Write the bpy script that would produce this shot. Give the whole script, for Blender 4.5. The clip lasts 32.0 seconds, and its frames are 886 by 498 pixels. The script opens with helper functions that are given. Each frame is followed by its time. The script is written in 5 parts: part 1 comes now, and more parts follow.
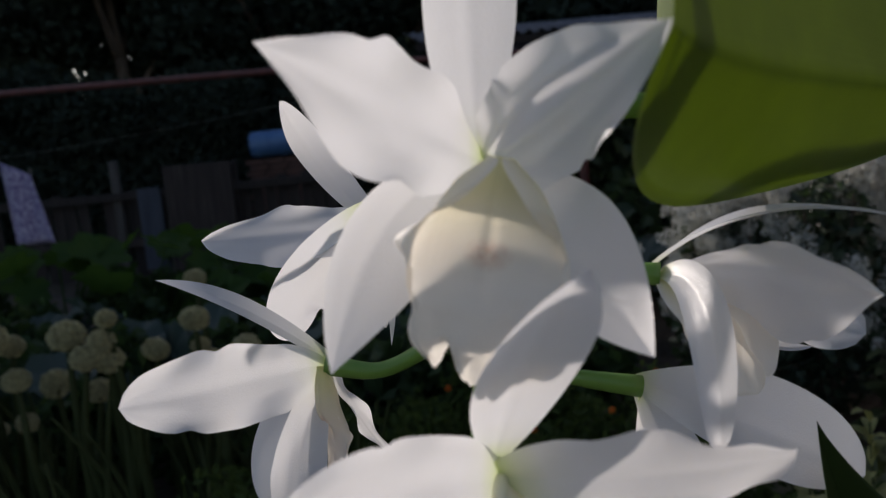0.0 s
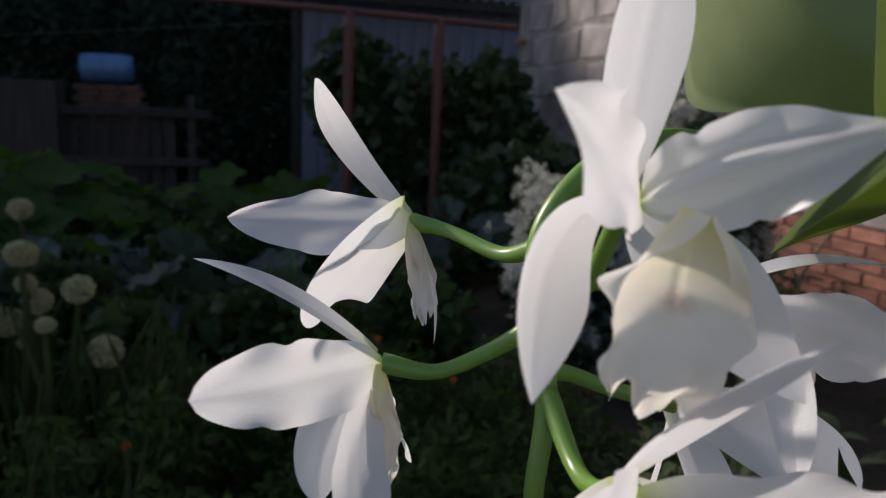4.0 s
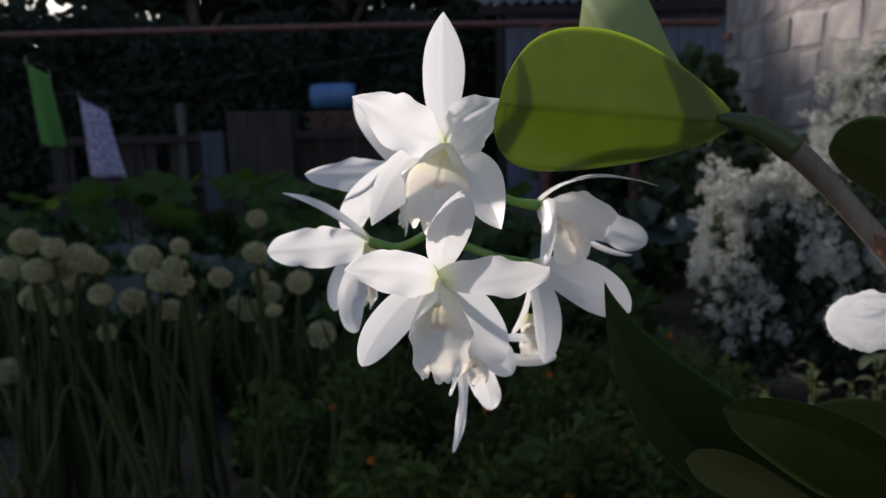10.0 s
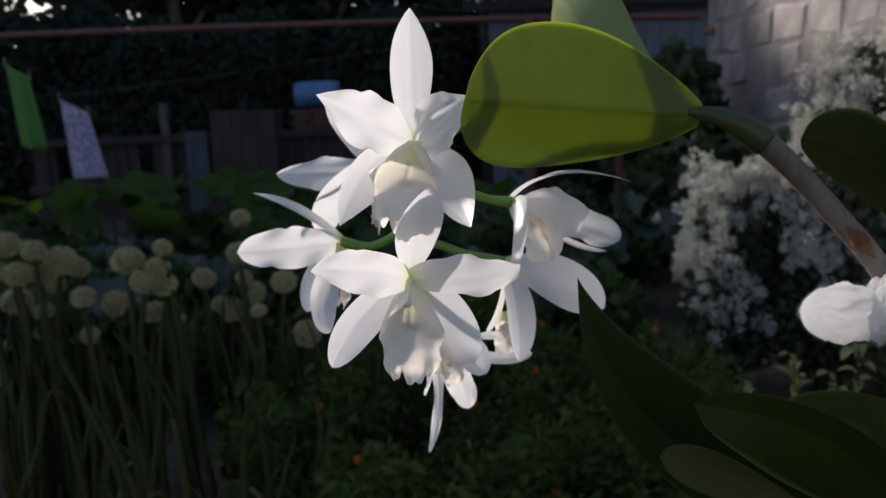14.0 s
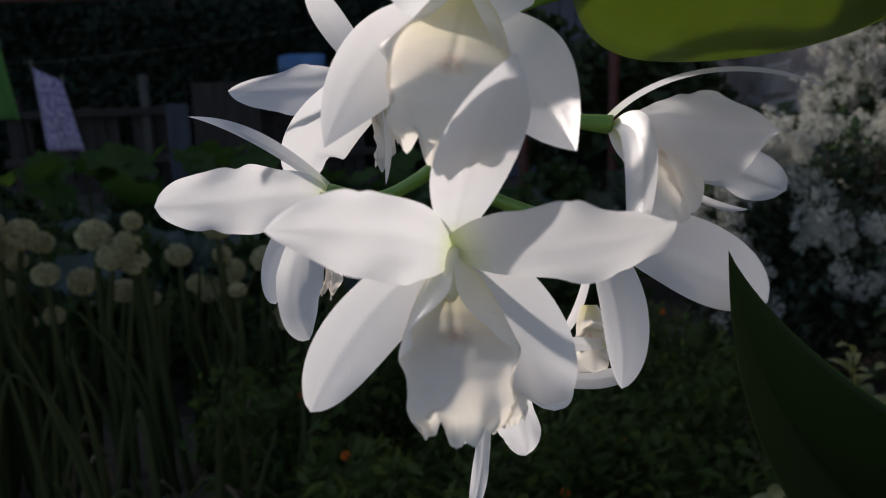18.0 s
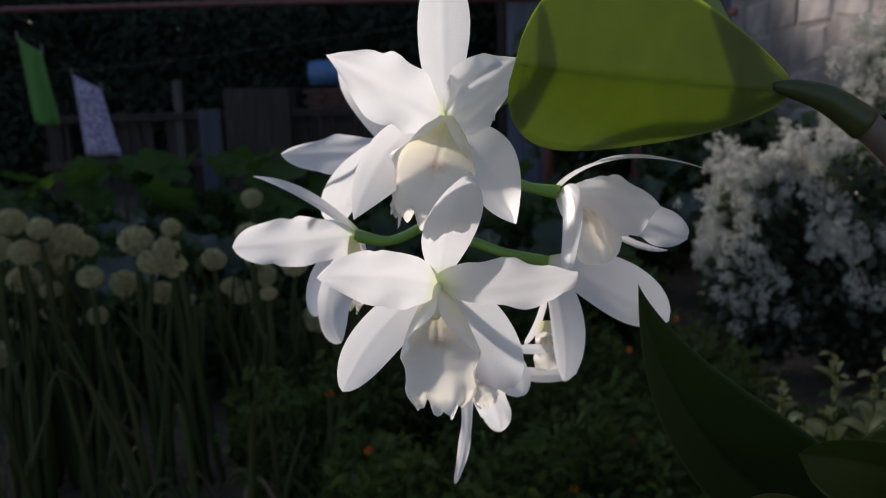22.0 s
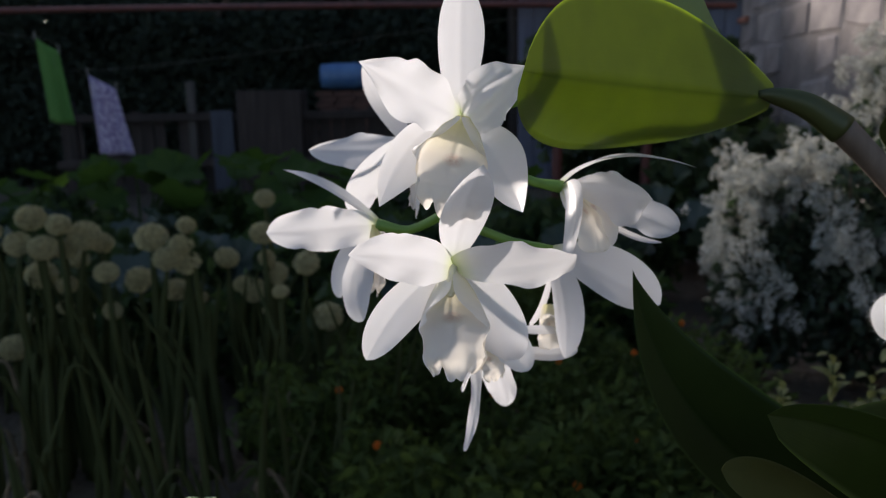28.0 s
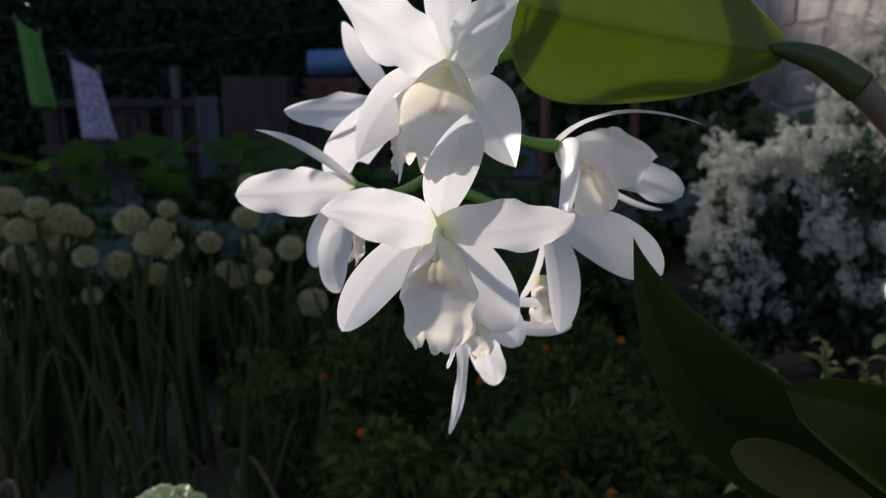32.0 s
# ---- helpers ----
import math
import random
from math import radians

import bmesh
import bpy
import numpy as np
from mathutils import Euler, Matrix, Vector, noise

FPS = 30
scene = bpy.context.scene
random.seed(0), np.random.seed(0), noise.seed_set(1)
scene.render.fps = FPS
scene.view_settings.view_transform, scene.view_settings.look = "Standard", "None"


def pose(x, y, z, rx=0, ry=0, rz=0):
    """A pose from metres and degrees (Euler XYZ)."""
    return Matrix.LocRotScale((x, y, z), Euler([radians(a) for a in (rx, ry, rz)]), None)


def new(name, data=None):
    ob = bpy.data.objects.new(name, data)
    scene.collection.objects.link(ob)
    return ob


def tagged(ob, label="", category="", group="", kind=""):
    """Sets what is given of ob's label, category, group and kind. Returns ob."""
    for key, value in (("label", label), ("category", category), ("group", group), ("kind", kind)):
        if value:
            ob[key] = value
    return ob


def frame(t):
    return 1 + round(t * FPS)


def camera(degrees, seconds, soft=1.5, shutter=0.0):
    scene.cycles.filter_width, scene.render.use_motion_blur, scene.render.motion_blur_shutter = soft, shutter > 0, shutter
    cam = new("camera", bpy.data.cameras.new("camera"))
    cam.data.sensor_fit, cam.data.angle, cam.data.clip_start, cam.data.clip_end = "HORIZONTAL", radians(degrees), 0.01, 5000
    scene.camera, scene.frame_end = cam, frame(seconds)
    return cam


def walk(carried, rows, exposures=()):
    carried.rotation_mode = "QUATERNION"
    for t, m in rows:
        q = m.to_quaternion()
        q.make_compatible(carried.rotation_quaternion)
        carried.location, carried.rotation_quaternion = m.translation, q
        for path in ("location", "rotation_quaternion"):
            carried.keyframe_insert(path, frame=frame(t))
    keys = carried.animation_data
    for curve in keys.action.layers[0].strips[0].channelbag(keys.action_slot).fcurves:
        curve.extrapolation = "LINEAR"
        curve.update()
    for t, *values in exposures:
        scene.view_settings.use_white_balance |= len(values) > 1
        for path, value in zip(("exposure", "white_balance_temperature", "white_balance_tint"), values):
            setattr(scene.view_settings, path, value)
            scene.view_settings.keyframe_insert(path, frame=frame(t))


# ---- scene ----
cam = camera(60.0, 32.0, soft=0.95, shutter=0.5)
cam.data.dof.use_dof, cam.data.dof.focus_distance, cam.data.dof.aperture_fstop = True, 0.295, 16.0
SUN_STRENGTH, SKY_STRENGTH = 2.95, 0.112
EXPOSURES = [(t, e, 6600, 16) for t, e in ((0.0, 0.15), (0.7, -0.30), (2.0, -0.27), (3.0, 0.28), (3.5, 0.2), (5.5, 1.45), (6.0, 1.0), (6.5, 0.62), (7.1, -0.13), (8.0, 0.70),
                                           (9.0, 0.56), (11.0, 0.70), (12.0, 0.64), (13.0, 0.50), (14.0, 0.58), (17.0, 0.56), (19.0, 0.16), (20.0, 0.30), (21.0, 0.47), (22.0, 0.52), (23.0, 0.52), (24.0, 0.38), (25.0, 0.24), (25.5, 0.3), (28.0, 0.60), (30.0, 0.60), (32.0, 0.60))]
PATH = [
    (0, -0.0108, 0.2120, 1.2237, 82.40, 5.46, -4.66),
    (0.5, -0.0103, 0.2041, 1.2294, 83.07, 5.80, -3.92),
    (1, -0.0053, 0.1975, 1.2320, 83.44, 5.92, -3.75),
    (1.5, -0.0059, 0.1984, 1.2307, 83.10, 5.89, -3.97),
    (2, -0.0092, 0.2038, 1.2286, 82.59, 5.44, -4.00),
    (2.5, -0.0089, 0.2192, 1.2260, 83.02, 4.60, -3.52),
    (3, -0.0033, 0.2484, 1.2178, 82.55, 4.47, -3.94),
    (3.5, -0.0414, 0.2383, 1.2277, 80.68, -0.54, -10.53),
    (5.5, -0.1388, 0.1776, 1.2630, 76.72, -1.03, -23.65),
    (6, -0.1274, 0.1517, 1.2504, 76.17, 0.46, -22.31),
    (6.5, -0.0863, 0.1077, 1.2522, 77.19, 2.68, -14.22),
    (7, -0.0353, 0.0537, 1.2594, 78.94, 2.33, -4.95),
    (7.5, 0.0129, 0.0294, 1.2427, 78.92, 2.26, -2.18),
    (8, -0.0009, 0.0195, 1.2465, 79.47, 1.18, -1.05),
    (8.5, -0.0002, 0.0060, 1.2488, 79.75, 1.66, 0.29),
    (9, 0.0000, 0.0000, 1.2500, 80.00, 1.70, -0.00),
    (9.5, 0.0042, -0.0043, 1.2409, 79.97, 1.52, -0.46),
    (10, 0.0097, -0.0176, 1.2363, 79.84, 1.65, -0.38),
    (10.5, 0.0154, -0.0312, 1.2421, 80.35, 2.20, -0.48),
    (11, 0.0206, -0.0402, 1.2396, 80.20, 2.04, -1.29),
    (11.5, 0.0238, -0.0480, 1.2426, 80.34, 2.08, -1.09),
    (12, 0.0304, -0.0419, 1.2491, 80.82, 2.29, -2.06),
    (12.5, 0.0365, -0.0272, 1.2451, 80.36, 2.59, -3.01),
    (13, 0.0350, -0.0249, 1.2348, 79.57, 2.28, -2.40),
    (13.5, 0.0268, -0.0180, 1.2353, 79.23, 2.41, -1.37),
    (14, 0.0187, -0.0135, 1.2363, 79.55, 2.34, -1.45),
    (14.5, 0.0153, -0.0078, 1.2343, 79.34, 2.81, -0.88),
    (16.5, 0.0104, 0.1006, 1.2116, 79.12, 2.91, -2.64),
    (17, 0.0095, 0.1227, 1.2067, 78.70, 2.94, -3.10),
    (17.5, 0.0033, 0.1470, 1.1958, 77.59, 2.20, -2.60),
    (18, -0.0024, 0.1622, 1.1957, 77.92, 1.82, -2.41),
    (18.5, -0.0035, 0.1734, 1.1917, 77.71, 1.18, -2.72),
    (19, -0.0131, 0.1673, 1.1936, 77.84, 0.09, -3.04),
    (19.5, -0.0183, 0.1420, 1.2026, 78.20, 0.46, -2.36),
    (20, -0.0153, 0.1164, 1.2161, 78.22, 1.22, -1.56),
    (20.5, -0.0069, 0.1037, 1.2251, 78.27, 2.07, -1.90),
    (21, -0.0021, 0.0892, 1.2290, 78.50, 2.13, -1.80),
    (21.5, 0.0072, 0.0729, 1.2382, 78.36, 3.44, -0.63),
    (22, 0.0101, 0.0592, 1.2311, 78.22, 1.65, -0.38),
    (22.5, 0.0081, 0.0423, 1.2303, 78.99, 0.50, 0.28),
    (23, 0.0109, 0.0223, 1.2346, 78.65, 1.01, 0.49),
    (23.5, 0.0103, 0.0174, 1.2310, 77.02, 1.16, 2.10),
    (24, 0.0024, 0.0282, 1.2136, 78.25, -0.20, 1.86),
    (24.5, 0.0000, 0.0349, 1.2112, 77.77, 0.77, 1.95),
    (25, 0.0032, 0.0437, 1.2077, 77.21, 1.29, 1.44),
    (25.5, 0.0098, 0.0443, 1.2168, 77.36, 1.77, 0.34),
    (27.5, 0.0104, 0.0223, 1.2268, 77.93, 0.57, 0.11),
    (28, 0.0069, 0.0181, 1.2307, 78.54, 0.97, 0.39),
    (28.5, 0.0045, 0.0258, 1.2264, 78.60, 0.61, 0.28),
    (29, 0.0079, 0.0323, 1.2226, 78.13, 0.22, -0.58),
    (29.5, 0.0056, 0.0335, 1.2221, 78.24, -0.24, -0.22),
    (30, 0.0032, 0.0415, 1.2234, 78.34, -0.16, -0.53),
    (30.5, 0.0056, 0.0324, 1.2280, 79.10, -0.11, -0.29),
    (31, 0.0099, 0.0379, 1.2215, 78.60, 0.69, -0.33),
    (31.5, 0.0104, 0.0543, 1.2187, 78.12, 0.89, -0.96),
    (32, 0.0076, 0.0485, 1.2116, 77.77, 0.42, -0.50),
]
walk(cam, [(t, pose(x, y, z, rx, ry, rz)) for t, x, y, z, rx, ry, rz in PATH], EXPOSURES)

# ---- sky and sun ----
SUN_DIR = Vector((-0.618, 0.663, 0.423)).normalized()
world = bpy.data.worlds.new("sky")
scene.world = world
world.use_nodes = True
wn = world.node_tree.nodes
sky = wn.new("ShaderNodeTexSky")
sky.sky_type, sky.sun_disc = "NISHITA", False
sky.sun_elevation = math.asin(SUN_DIR.z)
sky.sun_rotation = math.atan2(SUN_DIR.x, SUN_DIR.y)
wn["Background"].inputs["Strength"].default_value = SKY_STRENGTH
world.node_tree.links.new(sky.outputs[0], wn["Background"].inputs["Color"])
sun = new("sun", bpy.data.lights.new("sun", "SUN"))
sun.data.energy, sun.data.angle, sun.data.color = SUN_STRENGTH, radians(2.4), (1.0, 0.93, 0.84)
sun.rotation_euler = SUN_DIR.to_track_quat("Z", "Y").to_euler()


# ---- materials ----
def material(name):
    m = bpy.data.materials.new(name)
    m.use_nodes = True
    m.node_tree.nodes.clear()
    return m, m.node_tree.nodes, m.node_tree.links


def node(nodes, kind, **values):
    n = nodes.new(kind)
    for key, value in values.items():
        n.inputs[key.replace("_", " ")].default_value = value
    return n


def ramp(nodes, links, source, stops):
    r = nodes.new("ShaderNodeValToRGB")
    while len(r.color_ramp.elements) < len(stops):
        r.color_ramp.elements.new(0.5)
    for e, (p, c) in zip(r.color_ramp.elements, stops):
        e.position, e.color = p, (*c, 1)
    links.new(source, r.inputs[0])
    return r.outputs[0]


def noise_at(nodes, links, scale, detail=3.0, stretch=None, space="Object"):
    co = nodes.new("ShaderNodeTexCoord").outputs[space]
    if stretch:
        mp = nodes.new("ShaderNodeMapping")
        mp.inputs["Scale"].default_value = stretch
        links.new(co, mp.inputs[0])
        co = mp.outputs[0]
    n = node(nodes, "ShaderNodeTexNoise", Scale=scale, Detail=detail)
    links.new(co, n.inputs["Vector"])
    return n.outputs[0]


def bump(nodes, links, height, strength, distance):
    b = node(nodes, "ShaderNodeBump", Strength=strength, Distance=distance)
    links.new(height, b.inputs["Height"])
    return b.outputs[0]


def mixed(nodes, links, fac, a, b, kind="MIX"):
    m = nodes.new("ShaderNodeMix")
    m.data_type, m.blend_type = "RGBA", kind
    for value, sock in ((fac, m.inputs[0]), (a, m.inputs[6]), (b, m.inputs[7])):
        if isinstance(value, (int, float)):
            sock.default_value = value
        elif isinstance(value, tuple):
            sock.default_value = (*value, 1)
        else:
            links.new(value, sock)
    return m.outputs[2]


def solid(name, stops, scale=20.0, rough=0.7, metal=0.0, grain=120.0, relief=0.3, depth=0.002, stretch=None, island=0.0, coat=0.0):
    """An opaque surface: a colour ramp over large noise, fine grain and relief."""
    m, n, l = material(name)
    col = ramp(n, l, noise_at(n, l, scale, 4, stretch), stops)
    fine = noise_at(n, l, grain, 3, stretch)
    col = mixed(n, l, 0.25, col, ramp(n, l, fine, [(0.3, (0.25,) * 3), (0.7, (0.8,) * 3)]), "OVERLAY")
    if island:
        info = n.new("ShaderNodeObjectInfo")
        col = mixed(n, l, island, col, ramp(n, l, info.outputs["Random"], [(0, (0.12,) * 3), (1, (0.9,) * 3)]), "OVERLAY")
    p = node(n, "ShaderNodeBsdfPrincipled", Roughness=rough, Metallic=metal)
    p.inputs["Coat Weight"].default_value = coat
    l.new(col, p.inputs["Base Color"])
    l.new(bump(n, l, fine, relief, depth), p.inputs["Normal"])
    l.new(p.outputs[0], n.new("ShaderNodeOutputMaterial").inputs[0])
    return m


def thin(name, face, through_colour, share, gloss=0.06, rough=0.4, veins=None, vary=0.0, along=None, centre=0.0, fibre=0.0, across=None, spot=None, relief=0.14):
    """A leaf or petal: part of the light is sent back, part goes through. along: colours by the way from base to tip."""
    m, n, l = material(name)
    uv = n.new("ShaderNodeUVMap")
    sep = n.new("ShaderNodeSeparateXYZ")
    l.new(uv.outputs[0], sep.inputs[0])
    col, thr = face, through_colour
    blot = ramp(n, l, noise_at(n, l, 60.0, 4), [(0.3, (0.42,) * 3), (0.7, (0.58,) * 3)])
    col = mixed(n, l, 0.35, col, blot, "OVERLAY")
    thr = mixed(n, l, 0.35, thr, blot, "OVERLAY")
    if along:
        grad = ramp(n, l, sep.outputs["X"], along)
        if centre:
            mask = ramp(n, l, sep.outputs["Y"], [(0.5 - centre, (0, 0, 0)), (0.5 - 0.5 * centre, (1, 1, 1)), (0.5 + 0.5 * centre, (1, 1, 1)), (0.5 + centre, (0, 0, 0))])
            grad = mixed(n, l, mask, (1.0, 0.995, 0.985), grad)
        col = mixed(n, l, 1.0, col, grad, "MULTIPLY")
        thr = mixed(n, l, 1.0, thr, grad, "MULTIPLY")
    if across:
        grad = ramp(n, l, sep.outputs["Y"], across)
        col = mixed(n, l, 1.0, col, grad, "MULTIPLY")
        thr = mixed(n, l, 1.0, thr, grad, "MULTIPLY")
    if spot:
        mp = n.new("ShaderNodeMapping")
        mp.vector_type = "TEXTURE"
        mp.inputs["Location"].default_value, mp.inputs["Scale"].default_value = (spot[0], 0.5, 0), (spot[1], spot[2], 1)
        l.new(uv.outputs[0], mp.inputs[0])
        far = n.new("ShaderNodeVectorMath")
        far.operation = "LENGTH"
        l.new(mp.outputs[0], far.inputs[0])
        soft = ramp(n, l, far.outputs["Value"], [(0.25, (1, 1, 1)), (1.0, (0, 0, 0))])
        soft = mixed(n, l, 0.7, soft, ramp(n, l, noise_at(n, l, 900.0, 2), [(0.35, (0.2,) * 3), (0.65, (1,) * 3)]), "MULTIPLY")
        col = mixed(n, l, soft, col, spot[3])
        thr = mixed(n, l, soft, thr, spot[3])
    if vary:
        geo = n.new("ShaderNodeNewGeometry")
        r = ramp(n, l, geo.outputs["Random Per Island"], [(0, (0.25,) * 3), (1, (0.75,) * 3)])
        col = mixed(n, l, vary, col, r, "OVERLAY")
        thr = mixed(n, l, vary, thr, r, "OVERLAY")
    wave = node(n, "ShaderNodeTexNoise", Scale=1.0, Detail=2.0)
    mp = n.new("ShaderNodeMapping")
    mp.inputs["Scale"].default_value = veins or (1.5, 30, 1)
    l.new(uv.outputs[0], mp.inputs[0])
    l.new(mp.outputs[0], wave.inputs["Vector"])
    height = wave.outputs[0]
    normal = bump(n, l, height, relief, 0.0008)
    if fibre:
        f = node(n, "ShaderNodeBump", Strength=fibre, Distance=0.0004)
        l.new(noise_at(n, l, 2600.0, 2), f.inputs["Height"])
        l.new(normal, f.inputs["Normal"])
        normal = f.outputs[0]
    d, t, g = n.new("ShaderNodeBsdfDiffuse"), n.new("ShaderNodeBsdfTranslucent"), node(n, "ShaderNodeBsdfGlossy", Roughness=rough)
    for b, c in ((d, col), (t, thr)):
        l.new(c, b.inputs["Color"])
    for b in (d, t, g):
        l.new(normal, b.inputs["Normal"])
    one = node(n, "ShaderNodeMixShader", Fac=share)
    l.new(d.outputs[0], one.inputs[1])
    l.new(t.outputs[0], one.inputs[2])
    two = n.new("ShaderNodeMixShader")
    lw = node(n, "ShaderNodeLayerWeight", Blend=0.25)
    sc = node(n, "ShaderNodeMath")
    sc.operation = "MULTIPLY_ADD"
    l.new(lw.outputs["Facing"], sc.inputs[0])
    sc.inputs[1].default_value, sc.inputs[2].default_value = gloss * 1.6, gloss * 0.6
    l.new(sc.outputs[0], two.inputs[0])
    l.new(one.outputs[0], two.inputs[1])
    l.new(g.outputs[0], two.inputs[2])
    l.new(two.outputs[0], n.new("ShaderNodeOutputMaterial").inputs[0])
    return m


PETAL = thin("petal_white", (0.83, 0.83, 0.845), (0.83, 0.825, 0.83), 0.58, 0.075, 0.27, fibre=0.3, relief=0.04,
             along=[(0.0, (0.66, 0.78, 0.32)), (0.05, (0.86, 0.91, 0.66)), (0.12, (0.97, 0.98, 0.93)), (0.22, (1, 1, 1))])
LIP = thin("lip_cream", (0.89, 0.87, 0.84), (0.92, 0.88, 0.80), 0.52, 0.04, 0.42, fibre=0.25, veins=(2, 40, 1), centre=0.5, relief=0.06, spot=(0.43, 0.075, 0.10, (0.70, 0.52, 0.42)),
           along=[(0.0, (0.80, 0.80, 0.42)), (0.14, (0.85, 0.83, 0.56)), (0.26, (0.89, 0.86, 0.72)), (0.40, (0.92, 0.875, 0.80)), (0.56, (0.955, 0.925, 0.89)), (0.74, (0.985, 0.965, 0.94)), (1.0, (1, 0.99, 0.97))])
COLUMN = thin("column_cream", (0.86, 0.83, 0.66), (0.84, 0.80, 0.5), 0.3, 0.05)
PEDICEL = thin("stalk_green", (0.16, 0.30, 0.05), (0.20, 0.36, 0.05), 0.25, 0.07, 0.35, veins=(4, 8, 1))


def lit_leaf_rim(bright, wide, other):
    """Colours round a leaf's section: light caught on the edges painted as a pale margin, a darker midrib on both
    faces.
    """
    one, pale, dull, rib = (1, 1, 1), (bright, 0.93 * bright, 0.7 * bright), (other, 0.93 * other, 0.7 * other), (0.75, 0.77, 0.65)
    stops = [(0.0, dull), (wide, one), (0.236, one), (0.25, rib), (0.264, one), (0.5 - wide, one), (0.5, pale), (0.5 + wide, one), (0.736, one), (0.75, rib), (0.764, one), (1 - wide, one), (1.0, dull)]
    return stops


LEAF_RIM = lit_leaf_rim(2.6, 0.014, 2.6)
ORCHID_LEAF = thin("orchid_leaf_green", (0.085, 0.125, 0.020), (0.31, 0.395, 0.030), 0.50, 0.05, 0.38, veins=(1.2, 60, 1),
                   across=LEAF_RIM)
# one margin painted far brighter than the other, as an edge catching the sun
LIT_RIM = lit_leaf_rim(7.5, 0.022, 1.8)
OLD_RIM = lit_leaf_rim(4.5, 0.018, 2.2)
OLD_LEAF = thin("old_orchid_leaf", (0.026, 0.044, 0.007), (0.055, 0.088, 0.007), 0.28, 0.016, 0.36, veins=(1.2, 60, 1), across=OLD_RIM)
# near-black green: the shade on this leaf's face is put into its colour
SHADED_LEAF = thin("shaded_orchid_leaf", (0.020, 0.034, 0.007), (0.026, 0.042, 0.006), 0.15, 0.012, 0.4, veins=(1.2, 60, 1), across=LIT_RIM)
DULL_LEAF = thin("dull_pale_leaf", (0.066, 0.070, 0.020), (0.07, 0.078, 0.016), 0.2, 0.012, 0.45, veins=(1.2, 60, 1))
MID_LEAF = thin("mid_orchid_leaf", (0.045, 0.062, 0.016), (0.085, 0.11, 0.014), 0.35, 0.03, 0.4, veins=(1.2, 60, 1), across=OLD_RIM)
PALE_LEAF = thin("orchid_leaf_underside", (0.29, 0.345, 0.185), (0.45, 0.54, 0.24), 0.58, 0.008, 0.5, veins=(1.2, 60, 1))
CANE = solid("cane_tan", [(0.3, (0.16, 0.12, 0.08)), (0.6, (0.33, 0.27, 0.19)), (0.8, (0.42, 0.35, 0.26))], 30, 0.6, grain=200, stretch=(1, 1, 0.12))
CANE_DARK = solid("cane_grey_brown", [(0.3, (0.11, 0.085, 0.072)), (0.6, (0.21, 0.165, 0.138)), (0.8, (0.31, 0.25, 0.205))], 30, 0.6, grain=200, stretch=(1, 1, 0.12))
SCAR = solid("cane_scar", [(0.3, (0.10, 0.03, 0.015)), (0.7, (0.25, 0.10, 0.05))], 60, 0.7)
SHEATH = thin("sheath_green", (0.062, 0.074, 0.024), (0.10, 0.12, 0.025), 0.25, 0.05)
FLEECE = thin("fleece_white", (0.95, 0.95, 0.95), (0.97, 0.97, 0.965), 0.80, 0.02, 0.7, fibre=1.0, veins=(22, 14, 1), relief=0.7)
ONION_HEAD = thin("onion_floret", (0.45, 0.41, 0.225), (0.38, 0.35, 0.165), 0.3, 0.02, vary=0.5)
ONION_NEAR = thin("onion_floret_fresh", (0.60, 0.63, 0.38), (0.5, 0.55, 0.26), 0.3, 0.02, vary=0.5)
ONION_STALK = thin("onion_stalk", (0.052, 0.064, 0.026), (0.062, 0.080, 0.026), 0.2, 0.006, vary=0.3)
ONION_DRY = solid("dry_onion_leaf", [(0.3, (0.075, 0.057, 0.032)), (0.7, (0.14, 0.105, 0.06))], 40, 0.85)
MARIGOLD_LEAF = thin("marigold_leaf", (0.048, 0.074, 0.022), (0.067, 0.104, 0.022), 0.35, 0.006, 0.6, vary=0.6)
ORANGE = thin("marigold_orange", (0.60, 0.15, 0.012), (0.5, 0.12, 0.01), 0.3, 0.03, vary=0.4)
CABBAGE = thin("cabbage_leaf", (0.045, 0.068, 0.055), (0.05, 0.083, 0.042), 0.25, 0.03, 0.5, vary=0.4)
SQUASH = thin("squash_leaf", (0.036, 0.072, 0.015), (0.062, 0.125, 0.018), 0.4, 0.012, 0.55, vary=0.5)
SHRUB_LEAF = thin("shrub_leaf", (0.04, 0.06, 0.035), (0.05, 0.09, 0.03), 0.3, 0.05, vary=0.5)
BLOSSOM = thin("blossom_white", (0.49, 0.49, 0.445), (0.44, 0.44, 0.375), 0.3, 0.02, vary=0.35)
TREE_LEAF = thin("tree_leaf", (0.033, 0.044, 0.033), (0.042, 0.060, 0.033), 0.3, 0.008, 0.6, vary=0.4)
VINE_LEAF = thin("vine_leaf", (0.04, 0.065, 0.03), (0.06, 0.10, 0.03), 0.35, 0.04, vary=0.5)
WEED_LEAF = thin("weed_leaf", (0.066, 0.082, 0.034), (0.09, 0.117, 0.036), 0.35, 0.04, vary=0.5)
# weed green raised and yellowed, painting in the patch of sun on these tufts
SUNLIT_WEED = thin("sunlit_weed_leaf", (0.17, 0.18, 0.07), (0.20, 0.22, 0.07), 0.35, 0.03, vary=0.5)
VEG_LEAF = thin("bean_leaf", (0.036, 0.062, 0.022), (0.055, 0.10, 0.024), 0.35, 0.02, 0.5, vary=0.5)
BARK = solid("bark", [(0.3, (0.05, 0.035, 0.025)), (0.7, (0.14, 0.10, 0.07))], 12, 0.9, relief=0.8, depth=0.02, stretch=(1, 1, 0.2))
